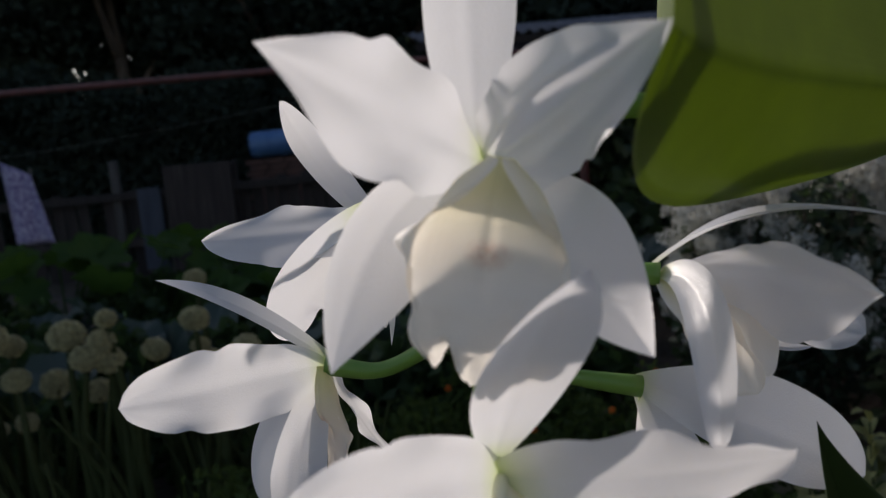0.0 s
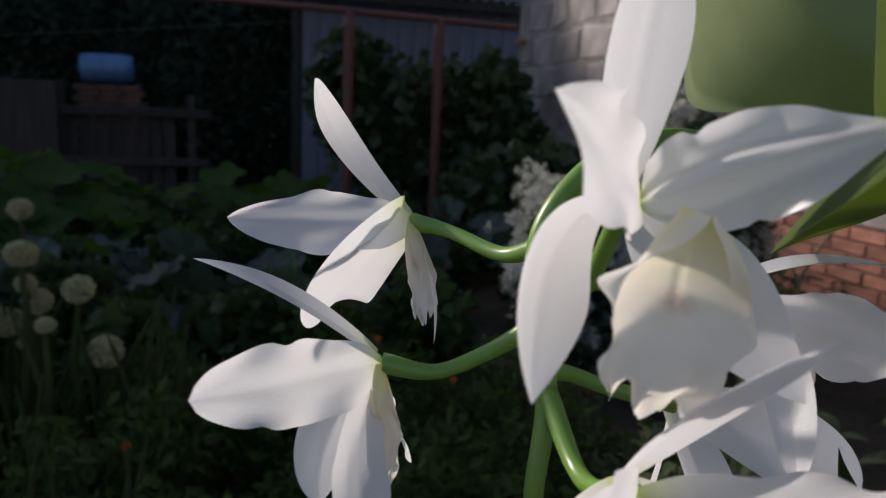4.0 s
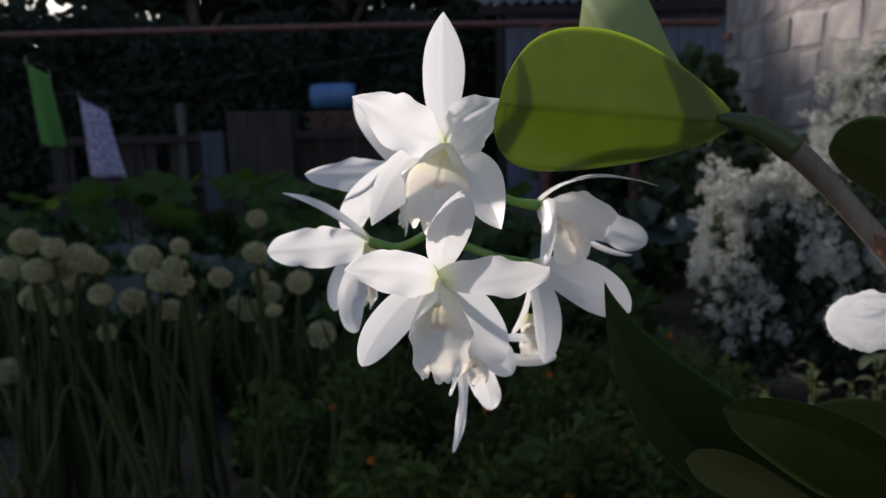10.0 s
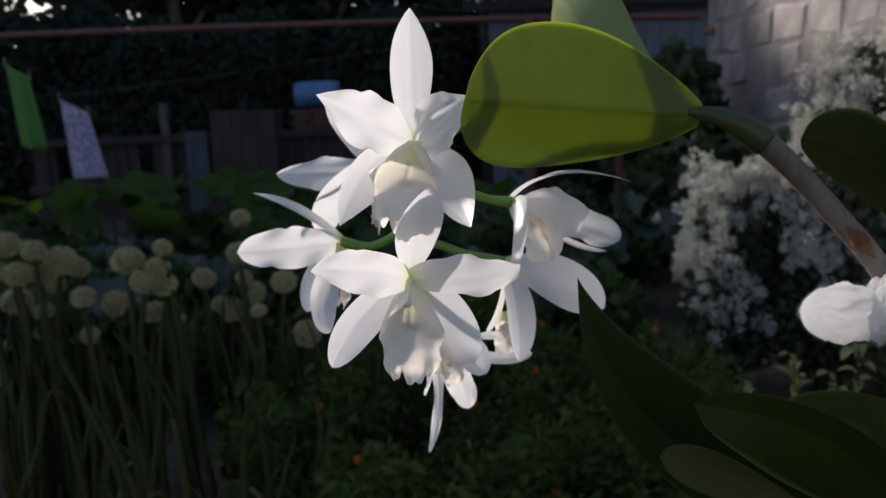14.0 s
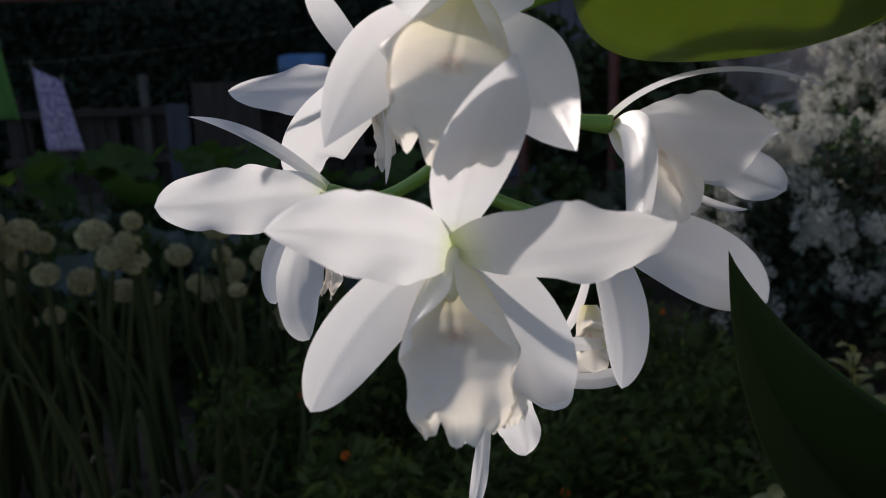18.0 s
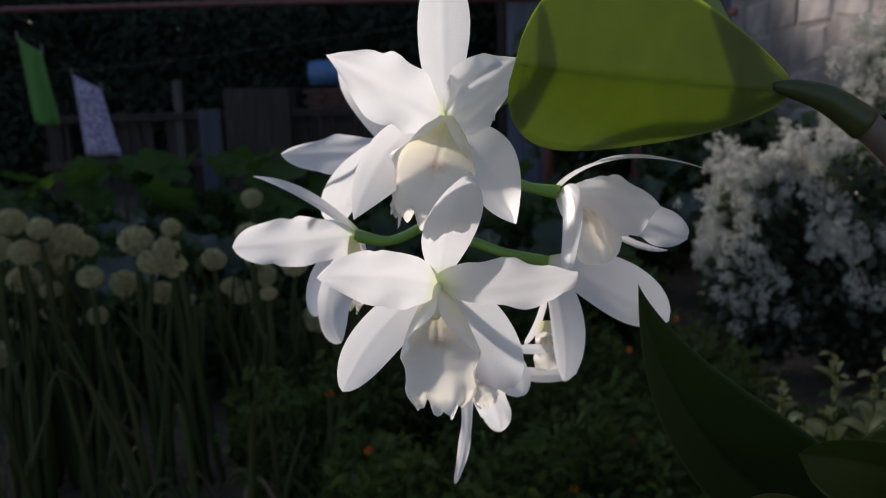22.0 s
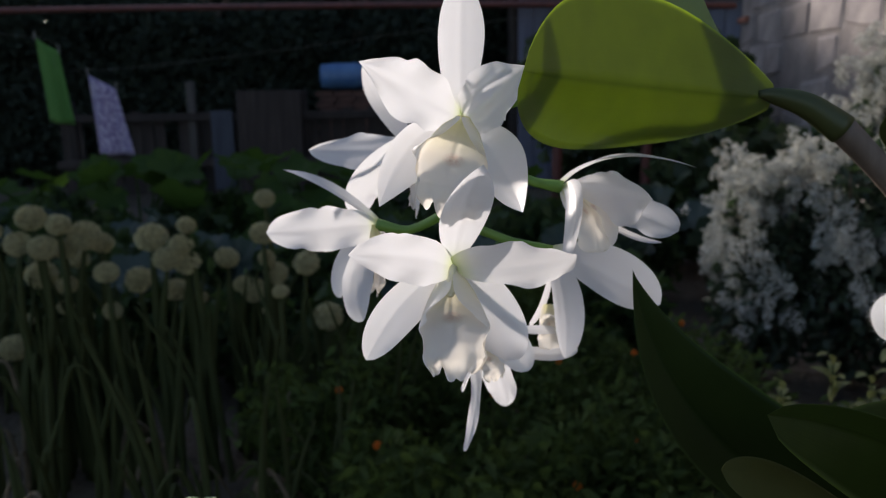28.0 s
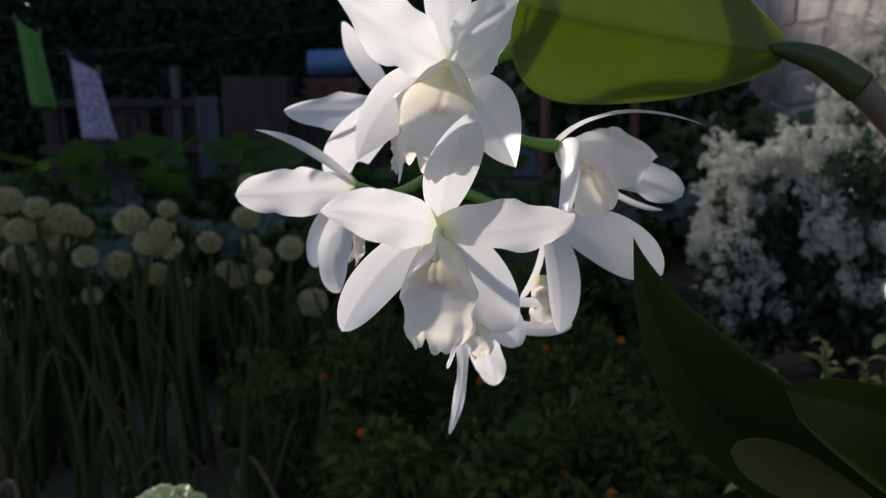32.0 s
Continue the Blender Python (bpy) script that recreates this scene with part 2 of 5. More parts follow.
SOIL = solid("soil", [(0.3, (0.035, 0.026, 0.018)), (0.55, (0.07, 0.055, 0.036)), (0.75, (0.06, 0.075, 0.03))], 1.2, 0.95, grain=18, relief=1.0, depth=0.05)
STONE = solid("grey_block", [(0.25, (0.20, 0.178, 0.174)), (0.5, (0.275, 0.245, 0.235)), (0.75, (0.36, 0.315, 0.295))], 5, 0.92, grain=60, relief=0.8, depth=0.012, island=0.34)
MORTAR = solid("mortar", [(0.3, (0.17, 0.152, 0.146)), (0.5, (0.225, 0.20, 0.19)), (0.7, (0.30, 0.265, 0.245))], 3.5, 0.95, grain=50, relief=1.0, depth=0.015)
BRICK = solid("red_brick", [(0.3, (0.17, 0.065, 0.045)), (0.6, (0.26, 0.11, 0.075)), (0.8, (0.30, 0.16, 0.12))], 7, 0.9, grain=90, relief=0.6, depth=0.006, island=0.4)
# much darker than red_brick, for the barrel stand and the plinth core
DARK_BRICK = solid("dark_brick", [(0.3, (0.05, 0.026, 0.020)), (0.7, (0.10, 0.05, 0.038))], 7, 0.95, grain=90, relief=0.6, depth=0.006, island=0.3)
RED_PIPE = solid("rust_red_paint", [(0.3, (0.07, 0.022, 0.019)), (0.7, (0.13, 0.037, 0.031))], 15, 0.6, grain=120)
SLATE = solid("grey_slate", [(0.3, (0.06, 0.06, 0.068)), (0.7, (0.115, 0.115, 0.128))], 3, 0.85, grain=40, relief=0.4)
SHED_BLUE = solid("weathered_blue_board", [(0.3, (0.085, 0.095, 0.14)), (0.7, (0.135, 0.145, 0.20))], 4, 0.8, grain=60, stretch=(6, 6, 0.5))
BOARD = solid("old_board", [(0.3, (0.018, 0.013, 0.012)), (0.6, (0.032, 0.024, 0.021)), (0.8, (0.055, 0.043, 0.037))], 5, 0.9, grain=60, relief=0.6, stretch=(6, 6, 0.4), island=0.4)
GREY_POST = solid("grey_weathered_post", [(0.3, (0.045, 0.041, 0.038)), (0.7, (0.085, 0.078, 0.072))], 6, 0.9, grain=60, stretch=(6, 6, 0.4))
FADED_BLUE = solid("dull_blue_board", [(0.3, (0.028, 0.034, 0.05)), (0.7, (0.052, 0.06, 0.08))], 4, 0.85, grain=60, stretch=(6, 6, 0.5))
BLUE = solid("blue_plastic", [(0.3, (0.045, 0.115, 0.26)), (0.7, (0.08, 0.18, 0.35))], 6, 0.45)
GREEN_CLOTH = thin("green_cloth", (0.115, 0.27, 0.075), (0.12, 0.30, 0.06), 0.4, 0.01, 0.8)
LILAC_CLOTH = None
ROPE = solid("rope", [(0.3, (0.11, 0.105, 0.095)), (0.7, (0.2, 0.19, 0.17))], 80, 0.9)
CLAY = solid("terracotta", [(0.3, (0.30, 0.12, 0.07)), (0.7, (0.42, 0.19, 0.11))], 10, 0.85)


def speckled_cloth():
    m, n, l = material("lilac_print_cloth")
    col = ramp(n, l, noise_at(n, l, 45.0, 2), [(0.38, (0.24, 0.19, 0.38)), (0.5, (0.42, 0.37, 0.56)), (0.62, (0.62, 0.58, 0.70))])
    d, t = n.new("ShaderNodeBsdfDiffuse"), n.new("ShaderNodeBsdfTranslucent")
    mix = node(n, "ShaderNodeMixShader", Fac=0.35)
    l.new(col, d.inputs[0])
    l.new(col, t.inputs[0])
    l.new(d.outputs[0], mix.inputs[1])
    l.new(t.outputs[0], mix.inputs[2])
    l.new(mix.outputs[0], n.new("ShaderNodeOutputMaterial").inputs[0])
    return m


LILAC_CLOTH = speckled_cloth()


# ---- mesh helpers ----
def as_mesh(name, verts, faces, mat, uvs=None, smooth=True):
    me = bpy.data.meshes.new(name)
    me.from_pydata([tuple(v) for v in verts], [], faces)
    if uvs is not None:
        layer = me.uv_layers.new(name="UVMap")
        loops = np.empty(len(me.loops), dtype=np.int32)
        me.loops.foreach_get("vertex_index", loops)
        layer.data.foreach_set("uv", np.asarray(uvs, dtype=np.float32)[loops].ravel())
    if smooth:
        me.polygons.foreach_set("use_smooth", [True] * len(me.polygons))
    me.materials.append(mat)
    me.update()
    return me


def part(name, me, parent=None, label="", at=None):
    ob = new(name, me)
    if parent is not None:
        ob.parent = parent
    if at is not None:
        ob.matrix_basis = at
    if label:
        tagged(ob, label)
    return ob


def thing(name, place, label, category, group="", kind=""):
    ob = new(name)
    ob.empty_display_size = 0.02
    ob.location = place
    return tagged(ob, label, category, group, kind)


def local(parent, points):
    """World points as seen from the parent's own place."""
    return [Vector(p) - parent.location for p in points]


def grid(name, P, mat, wrap=False):
    nu, nv = P.shape[:2]
    faces = []
    for i in range(nu - 1):
        for j in range(nv if wrap else nv - 1):
            k = (j + 1) % nv
            faces.append((i * nv + j, i * nv + k, (i + 1) * nv + k, (i + 1) * nv + j))
    uv = np.stack(np.meshgrid(np.linspace(0, 1, nu), np.linspace(0, 1, nv), indexing="ij"), -1).reshape(-1, 2)
    return as_mesh(name, P.reshape(-1, 3), faces, mat, uv)


def bez(points, n):
    """A smooth line through a few points (Catmull-Rom)."""
    p = [Vector(q) for q in points]
    p = [2 * p[0] - p[1]] + p + [2 * p[-1] - p[-2]]
    out = []
    for i in range(1, len(p) - 2):
        for k in range(n):
            t = k / n
            out.append(0.5 * ((2 * p[i]) + (p[i + 1] - p[i - 1]) * t + (2 * p[i - 1] - 5 * p[i] + 4 * p[i + 1] - p[i + 2]) * t * t
                              + (3 * p[i] - p[i - 1] - 3 * p[i + 1] + p[i + 2]) * t ** 3))
    out.append(p[-2])
    return out


def tube(name, points, radii, mat, sides=12, steps=6, caps=True):
    line = bez(points, steps)
    n = len(line)
    rad = np.interp(np.linspace(0, 1, n), np.linspace(0, 1, len(radii)), radii)
    P = np.zeros((n + (2 if caps else 0), sides, 3))
    off = 1 if caps else 0
    side = None
    for i, c in enumerate(line):
        t = (line[min(i + 1, n - 1)] - line[max(i - 1, 0)]).normalized()
        if side is None:
            side = t.orthogonal().normalized()
        side = (side - t * side.dot(t)).normalized()
        up = t.cross(side)
        for j in range(sides):
            a = 2 * math.pi * j / sides
            P[i + off, j] = c + (side * math.cos(a) + up * math.sin(a)) * rad[i]
    if caps:
        P[0, :], P[-1, :] = line[0], line[-1]
    return grid(name, P, mat, True)


def blade(name, base, mid, tip, width, face, mat, p=0.8, q=0.7, cup=0.2, ruffle=0.0, waves=5.0, twist=0.0, thick=0.0, fold=0.0, skew=0.0, seed=0, nu=30, nv=15, curl=0.0, full=2.2, notch=0.0, crease=0.0):
    """A petal or leaf along a bent spine: p and q shape the outline at base and tip, cup lifts the edges towards face,
    fold makes a keel, ruffle waves the margin, curl rolls the tip, crease folds a pleat along one half."""
    rnd = random.Random(seed)
    base, mid, tip, face = (Vector(v) for v in (base, mid, tip, face))
    ctrl = 2 * mid - 0.5 * (base + tip)
    s = np.linspace(0, 1, nu)
    prof = (s + 0.03) ** p * np.maximum(1 - s ** full, 0) ** q
    prof /= prof.max()
    ph, ph2 = rnd.uniform(0, 6), rnd.uniform(0, 6)
    nick = rnd.uniform(0.45, 0.75), rnd.uniform(0.45, 0.75)
    vs = np.linspace(-1, 1, nv)
    if thick:
        loop = [(v, 1) for v in vs] + [(v, -1) for v in vs[::-1]]
    else:
        loop = [(v, 0) for v in vs]
    P = np.zeros((nu, len(loop), 3))
    for i, si in enumerate(s):
        c = base * (1 - si) ** 2 + ctrl * 2 * si * (1 - si) + tip * si * si
        t = ((ctrl - base) * (1 - si) + (tip - ctrl) * si).normalized()
        n = Matrix.Rotation(radians(twist * si), 3, t) @ face
        lat = t.cross(n).normalized()
        n = lat.cross(t).normalized()
        hw = 0.5 * width * prof[i]
        for j, (v, side) in enumerate(loop):
            wob = 1 + skew * v + 0.045 * math.sin(7 * si + ph + v) * abs(v) + ruffle * 55 * abs(v) * noise.noise(Vector((9 * si, ph, 2 if v > 0 else -2)))
            if ruffle:
                wob -= ruffle * 70 * abs(v) ** 6 * math.exp(-((si - nick[int(v > 0)]) / 0.035) ** 2)
            lift = cup * v * v * hw + (fold[int(v > 0)] if isinstance(fold, tuple) else fold) * abs(v) * hw - 0.03 * hw * math.exp(-(v / 0.18) ** 2)
            lift += ruffle * abs(v) ** 2.5 * math.sin(waves * 6.28 * si + ph2 + 1.7 * v) * min(1, 3 * si) * (0.5 + prof[i])
            if crease:
                k = v + 0.3 * (si - 0.5)
                lift += crease * width * math.sin(math.pi * min(1.0, si * 1.05)) ** 0.8 * (math.exp(-((k + 0.45) / 0.15) ** 2) - 0.8 * math.exp(-((k + 0.08) / 0.2) ** 2) + 0.7 * math.exp(-((k - 0.38) / 0.25) ** 2))
            if ruffle:
                lift += 0.05 * hw * noise.noise(Vector((3.5 * si, 2.2 * v, ph))) * min(1, 4 * si)
            lift += curl * max(0, si - 0.6) ** 2 * width * 4
            if thick:
                lift += side * thick * 0.5 * math.sqrt(max(0.0, 1 - min(1, abs(v)) ** 4)) * min(1, 6 * (1 - si) + 0.2)
            P[i, j] = c + lat * (v * hw * wob) + n * lift + t * (notch * width * min(1.0, 5 * abs(v)) * si ** 8)
    me = grid(name, P, mat, bool(thick))
    return me


def smooth_table(table):
    """A table of (place, value) as a soft curve over 0 to 1."""
    x = np.linspace(-0.1, 1.1, 241)
    y = np.interp(x, [a for a, b in table], [b for a, b in table])
    k = np.hanning(17)
    y = np.convolve(np.pad(y, 8, mode="edge"), k / k.sum(), mode="valid")
    return lambda u: float(np.interp(u, x, y))


class LipShape:
    """A lip like a trumpet: its floor runs from the throat out into a frilled middle lobe, its two side lobes rise from
    the floor, meet in a hood over the column and roll outwards below."""
    WIDE = staticmethod(smooth_table([(0, 0.05), (0.1, 0.175), (0.2, 0.24), (0.3, 0.285), (0.4, 0.315), (0.5, 0.325), (0.58, 0.31), (0.66, 0.275), (0.74, 0.275), (0.84, 0.285), (0.92, 0.26), (1, 0.20)]))
    EDGE = staticmethod(smooth_table([(0, 0.0), (0.1, 0.095), (0.2, 0.175), (0.3, 0.22), (0.42, 0.275), (0.5, 0.31), (0.57, 0.32), (0.63, 0.285), (0.69, 0.27), (0.74, 0.275), (0.84, 0.285), (0.92, 0.26), (1, 0.20)]))
    RIM = staticmethod(smooth_table([(0, 0.0), (0.1, 0.04), (0.3, 0.08), (0.45, 0.08), (0.55, 0.06), (0.65, 0.03), (0.75, 0.015), (0.85, 0.0), (1, -0.07)]))
    FLOOR = staticmethod(smooth_table([(0, -0.10), (0.15, -0.14), (0.3, -0.14), (0.40, -0.11), (0.50, -0.06), (0.58, -0.01), (0.68, 0.02), (0.85, 0.0), (1, -0.07)]))

    def __init__(self, axis, front, length, spread, seed, delay=0.0, start=(0, 0, 0), deep=0.0):
        self.start = Vector(start)
        self.a = Vector(axis).normalized()
        n = Vector(front)
        self.n = (n - self.a * n.dot(self.a)).normalized()
        self.r = self.n.cross(self.a)
        self.length, self.spread, self.seed, self.delay, self.deep = length, spread, seed, delay, deep

    def point(self, u, v):
        s, w, sign = self.seed, abs(v), 1 if v > 0 else -1
        end = max(0.0, u - 0.58) / 0.42
        wide = self.WIDE(u) * (1 - 2.2 * self.delay * max(0.0, 1 - 2 * u)) * (1 + 0.05 * sign * math.sin(s))
        edge = (self.EDGE(u) if u > 0.58 else self.EDGE(0.58 * (max(0.0, u - self.delay) / (0.58 - self.delay)) ** (1 + 8 * self.delay))) * (1 + 0.05 * sign * math.sin(s))
        f0 = self.FLOOR(u) - self.deep * max(0.0, 1 - u / 0.22) ** 2
        f1 = self.RIM(u)
        # the section: floor, belly, free edge
        c1, c2 = 0.6 * wide, (0.887 * wide - 0.343 * edge) / 0.441
        q = 1 - w
        x = 3 * w * q * q * c1 + 3 * w * w * q * c2 + w ** 3 * edge
        f = q ** 3 * f0 + 3 * w * q * q * f0 + 3 * w * w * q * (0.35 * f0 + 0.65 * f1) + w ** 3 * f1
        y = u - 0.15 * end ** 2 * w * w + 0.05 * w * w * math.sin(math.pi * min(1.0, u / 0.6))
        # the free edges are rolled, waved and nicked
        roll = max(0.0, w - 0.7) / 0.3
        flare = math.exp(-((u - 0.33) / 0.12) ** 2)
        open_up = max(0.0, 1 - 4 * self.delay)
        x += roll ** 2 * flare * open_up * (0.17 if sign < 0 else 0.03)
        f -= roll ** 2 * flare * open_up * 0.13
        rim = max(w ** 4 * min(1.0, u / 0.3), end ** 2)
        wave = math.sin(17 * u + 5 * v + s) + 0.8 * math.sin(9 * v + 2 * s) + 0.7 * math.sin(15 * v - 6 * u + 3 * s) + 1.2 * noise.noise(Vector((6 * v, 8 * u, s)))
        f += 0.026 * rim * wave + 0.022 * min(1.0, 1.6 * end) * math.sin(10.5 * v + 1.3 * s) * (0.4 + 0.6 * w)
        x *= 1 + 0.10 * rim * noise.noise(Vector((3.1 * v, 9 * u, s + 4)))
        y -= end ** 3 * (0.13 * math.exp(-((v + 0.28) / 0.085) ** 2) + 0.06 * math.exp(-((v - 0.36) / 0.10) ** 2))
        y += end ** 3 * (0.06 * noise.noise(Vector((5 * v, s, 0))) + 0.010 * math.sin(24 * v + s) + 0.016 * noise.noise(Vector((19 * v, s, 3))))
        f += 0.030 * math.exp(-((u - 0.50) / 0.05) ** 2 - (v / 0.16) ** 2) + 0.012 * math.exp(-(v / 0.05) ** 2) * math.sin(math.pi * min(1, u / 0.7))
        return self.start + (self.r * (sign * x * self.spread) + self.a * y + self.n * f) * self.length


def lip_parts(owner, shape, label):
    """The lip's floor with its middle lobe, and the two side lobes as pieces of their own."""
    nu, nv = 73, 85
    P = np.zeros((nu, nv, 3))
    for i in range(nu):
        for j in range(nv):
            P[i, j] = shape.point(i / (nu - 1), 2 * j / (nv - 1) - 1)
    uv = np.stack(np.meshgrid(np.linspace(0, 1, nu), np.linspace(0, 1, nv), indexing="ij"), -1)
    sheets = {"floor": [], "left": [], "right": []}
    for i in range(nu - 1):
        for j in range(nv - 1):
            where = "left" if i < 44 and j < 20 else "right" if i < 44 and j >= nv - 21 else "floor"
            sheets[where].append((i * nv + j, i * nv + j + 1, (i + 1) * nv + j + 1, (i + 1) * nv + j))
    made = {}
    for where, faces in sheets.items():
        used = sorted({k for f in faces for k in f})
        at = {k: m for m, k in enumerate(used)}
        made[where] = as_mesh("lip" if where == "floor" else "side_lobe", P.reshape(-1, 3)[used], [tuple(at[k] for k in f) for f in faces], LIP, uv.reshape(-1, 2)[used])
    floor = part("lip", made["floor"], owner, label)
    part("side_lobe", made["left"], floor)
    part("side_lobe", made["right"], floor)


def cloud(name, mat, centres, sizes, count, leaf, seed, shape=1.8, flat=0.0, face_out=0.0):
    """Many small leaves strewn through ellipsoids; one mesh."""
    rng = np.random.default_rng(seed)
    centres, sizes = np.asarray(centres, float), np.asarray(sizes, float)
    vol = sizes.prod(1) ** 0.75
    which = rng.choice(len(centres), count, p=vol / vol.sum())
    d = rng.normal(size=(count, 3))
    d /= np.linalg.norm(d, axis=1)[:, None]
    rad = rng.random(count) ** (1 / 2.2)
    c = centres[which] + d * sizes[which] * rad[:, None]
    ax = rng.normal(size=(count, 3)) + face_out * d
    ax[:, 2] -= 0.3
    ax /= np.linalg.norm(ax, axis=1)[:, None]
    nn = rng.normal(size=(count, 3))
    nn[:, 2] += flat
    lat = np.cross(ax, nn)
    lat /= np.linalg.norm(lat, axis=1)[:, None]
    nrm = np.cross(lat, ax)
    L = leaf * rng.uniform(0.6, 1.35, count)[:, None]
    w = L / shape * 0.5
    v = np.stack([c - ax * L * 0.5, c + lat * w - ax * L * 0.08 + nrm * L * 0.06, c + ax * L * 0.5 - nrm * L * 0.08, c - lat * w - ax * L * 0.08 + nrm * L * 0.06,
                  c - nrm * L * 0.03], 1)
    verts = v.reshape(-1, 3)
    faces = []
    for k in range(count):
        b = 5 * k
        faces += [(b, b + 1, b + 4), (b + 1, b + 2, b + 4), (b + 2, b + 3, b + 4), (b + 3, b, b + 4)]
    uv = np.tile(np.array([[0, .5], [.5, 1], [1, .5], [.5, 0], [.5, .5]]), (count, 1))
    return as_mesh(name, verts, faces, mat, uv, smooth=False)


def box_mesh(name, size, mat, bevel=0.004, jitter=0.0, seed=0, flat=1.0):
    """A block with broken edges; flat: how much of the unevenness goes into its depth."""
    bm = bmesh.new()
    bmesh.ops.create_cube(bm, size=1.0)
    rnd = random.Random(seed)
    for v in bm.verts:
        v.co = Vector([c * d for c, d in zip(v.co, size)]) + Vector([rnd.uniform(-jitter, jitter) * k for k in (flat, 1, 1)])
    if bevel:
        bmesh.ops.bevel(bm, geom=list(bm.edges), offset=bevel, segments=1, profile=0.5, affect="EDGES")
    me = bpy.data.meshes.new(name)
    bm.to_mesh(me)
    bm.free()
    me.materials.append(mat)
    return me


# ---- ground and far setting ----
def make_ground():
    n = 90
    ax = np.sign(np.linspace(-1, 1, n)) * np.abs(np.linspace(-1, 1, n)) ** 3 * 150
    P = np.zeros((n, n, 3))
    for i in range(n):
        for j in range(n):
            x, y = ax[i], ax[j] + 3
            P[i, j] = x, y, 0.05 * noise.noise(Vector((x * 0.8, y * 0.8, 0))) - 0.03
    ground = part("ground", grid("ground", P, SOIL))
    tagged(ground, "dark bare garden soil with sparse weeds", "ground", kind="structure")


make_ground()


def tree(x, y, height, spread, seed, leaves=7000, low=1.0):
    rnd = random.Random(seed)
    t = thing("tree", (x, y, 0), "tall dark green leafy garden tree in deep shade", "tree", "trees behind the garden")
    top = height * 0.75
    part("trunk", tube("trunk", [(0, 0, -0.1), (0.1, 0, height * 0.3), (-0.1, 0.1, top)], [0.22, 0.15, 0.05], BARK, 10), t)
    cs, ss = [], []
    for k in range(14):
        a, h = rnd.uniform(0, 6.28), rnd.uniform(low, height * 0.9)
        r = spread * 0.55 * (1 - 0.45 * h / height)
        cs.append((r * math.cos(a), r * math.sin(a), h))
        ss.append((spread * rnd.uniform(0.32, 0.5), spread * rnd.uniform(0.32, 0.5), height * rnd.uniform(0.09, 0.15)))
        if k < 6:
            part("limb", tube("limb", [(0, 0, h * 0.6), (r * 0.5 * math.cos(a), r * 0.5 * math.sin(a), h * 0.8), cs[-1]], [0.08, 0.05, 0.015], BARK, 7), t)
    cs.append((0, 0, height * 0.88))
    ss.append((spread * 0.35, spread * 0.35, height * 0.12))
    part("crown", cloud("crown", TREE_LEAF, cs, ss, leaves, 0.24, seed), t)
    return t


# the row rises towards the west; unseen trees added there keep the low sun off the beds
for k, (x, y, h, s) in enumerate([(-19, 13.5, 12.0, 3.0), (-15.5, 12.5, 9.6, 3.0), (-12.5, 13.5, 8.3, 2.8), (-9.8, 12.6, 8.7, 2.8), (-7.0, 13.4, 6.9, 2.7),
                                  (-4.4, 14.4, 6.6, 2.6), (-3.0, 16.0, 6.6, 2.6), (-1.8, 15.2, 7.5, 2.6), (1.0, 15.8, 6.2, 2.5), (3.8, 16.4, 6.4, 2.6), (-6.0, 17.5, 7.4, 3.0), (-1.0, 18.5, 7.0, 3.0)]):
    tree(x, y, h, s, 40 + k, 15000 if x < -3 else 12000, 4.1 if -9 < x < -5.5 else 0.4)
tree(2.6, 14.0, 4.6, 1.9, 63, 9000, 1.5)
tree(4.6, 13.8, 5.0, 1.9, 64, 9000, 1.5)
for k, (x, y) in enumerate([(-8.2, 11.2), (-9.4, 12.2), (-7.2, 12.3), (-5.2, 12.4), (-6.2, 11.6), (-4.2, 12.0), (-2.6, 12.2), (-0.6, 12.3), (0.4, 11.6), (-5.7, 12.9), (-4.9, 13.1)]):
    b = thing("bush", (x, y, 0), "dense dark green bush in the shade behind the fence", "bush", "bushes behind the fence")
    part("stem", tube("stem", [(0, 0, -0.05), (0.05, 0, 0.9), (0, 0.05, 1.7)], [0.05, 0.03, 0.01], BARK, 7), b)
    part("foliage", cloud("foliage", TREE_LEAF, [(0, 0, 0.8), (0.3, 0.2, 1.5), (-0.4, 0, 1.3), (0.1, -0.2, 2.1 if x > -5 else 2.34)], [(1.3, 0.8, 0.9), (1.0, 0.7, 0.8), (1.0, 0.7, 0.8), (0.9, 0.6, 0.7)], 17000 if x < -5 else 13000, 0.13, 90 + k), b)


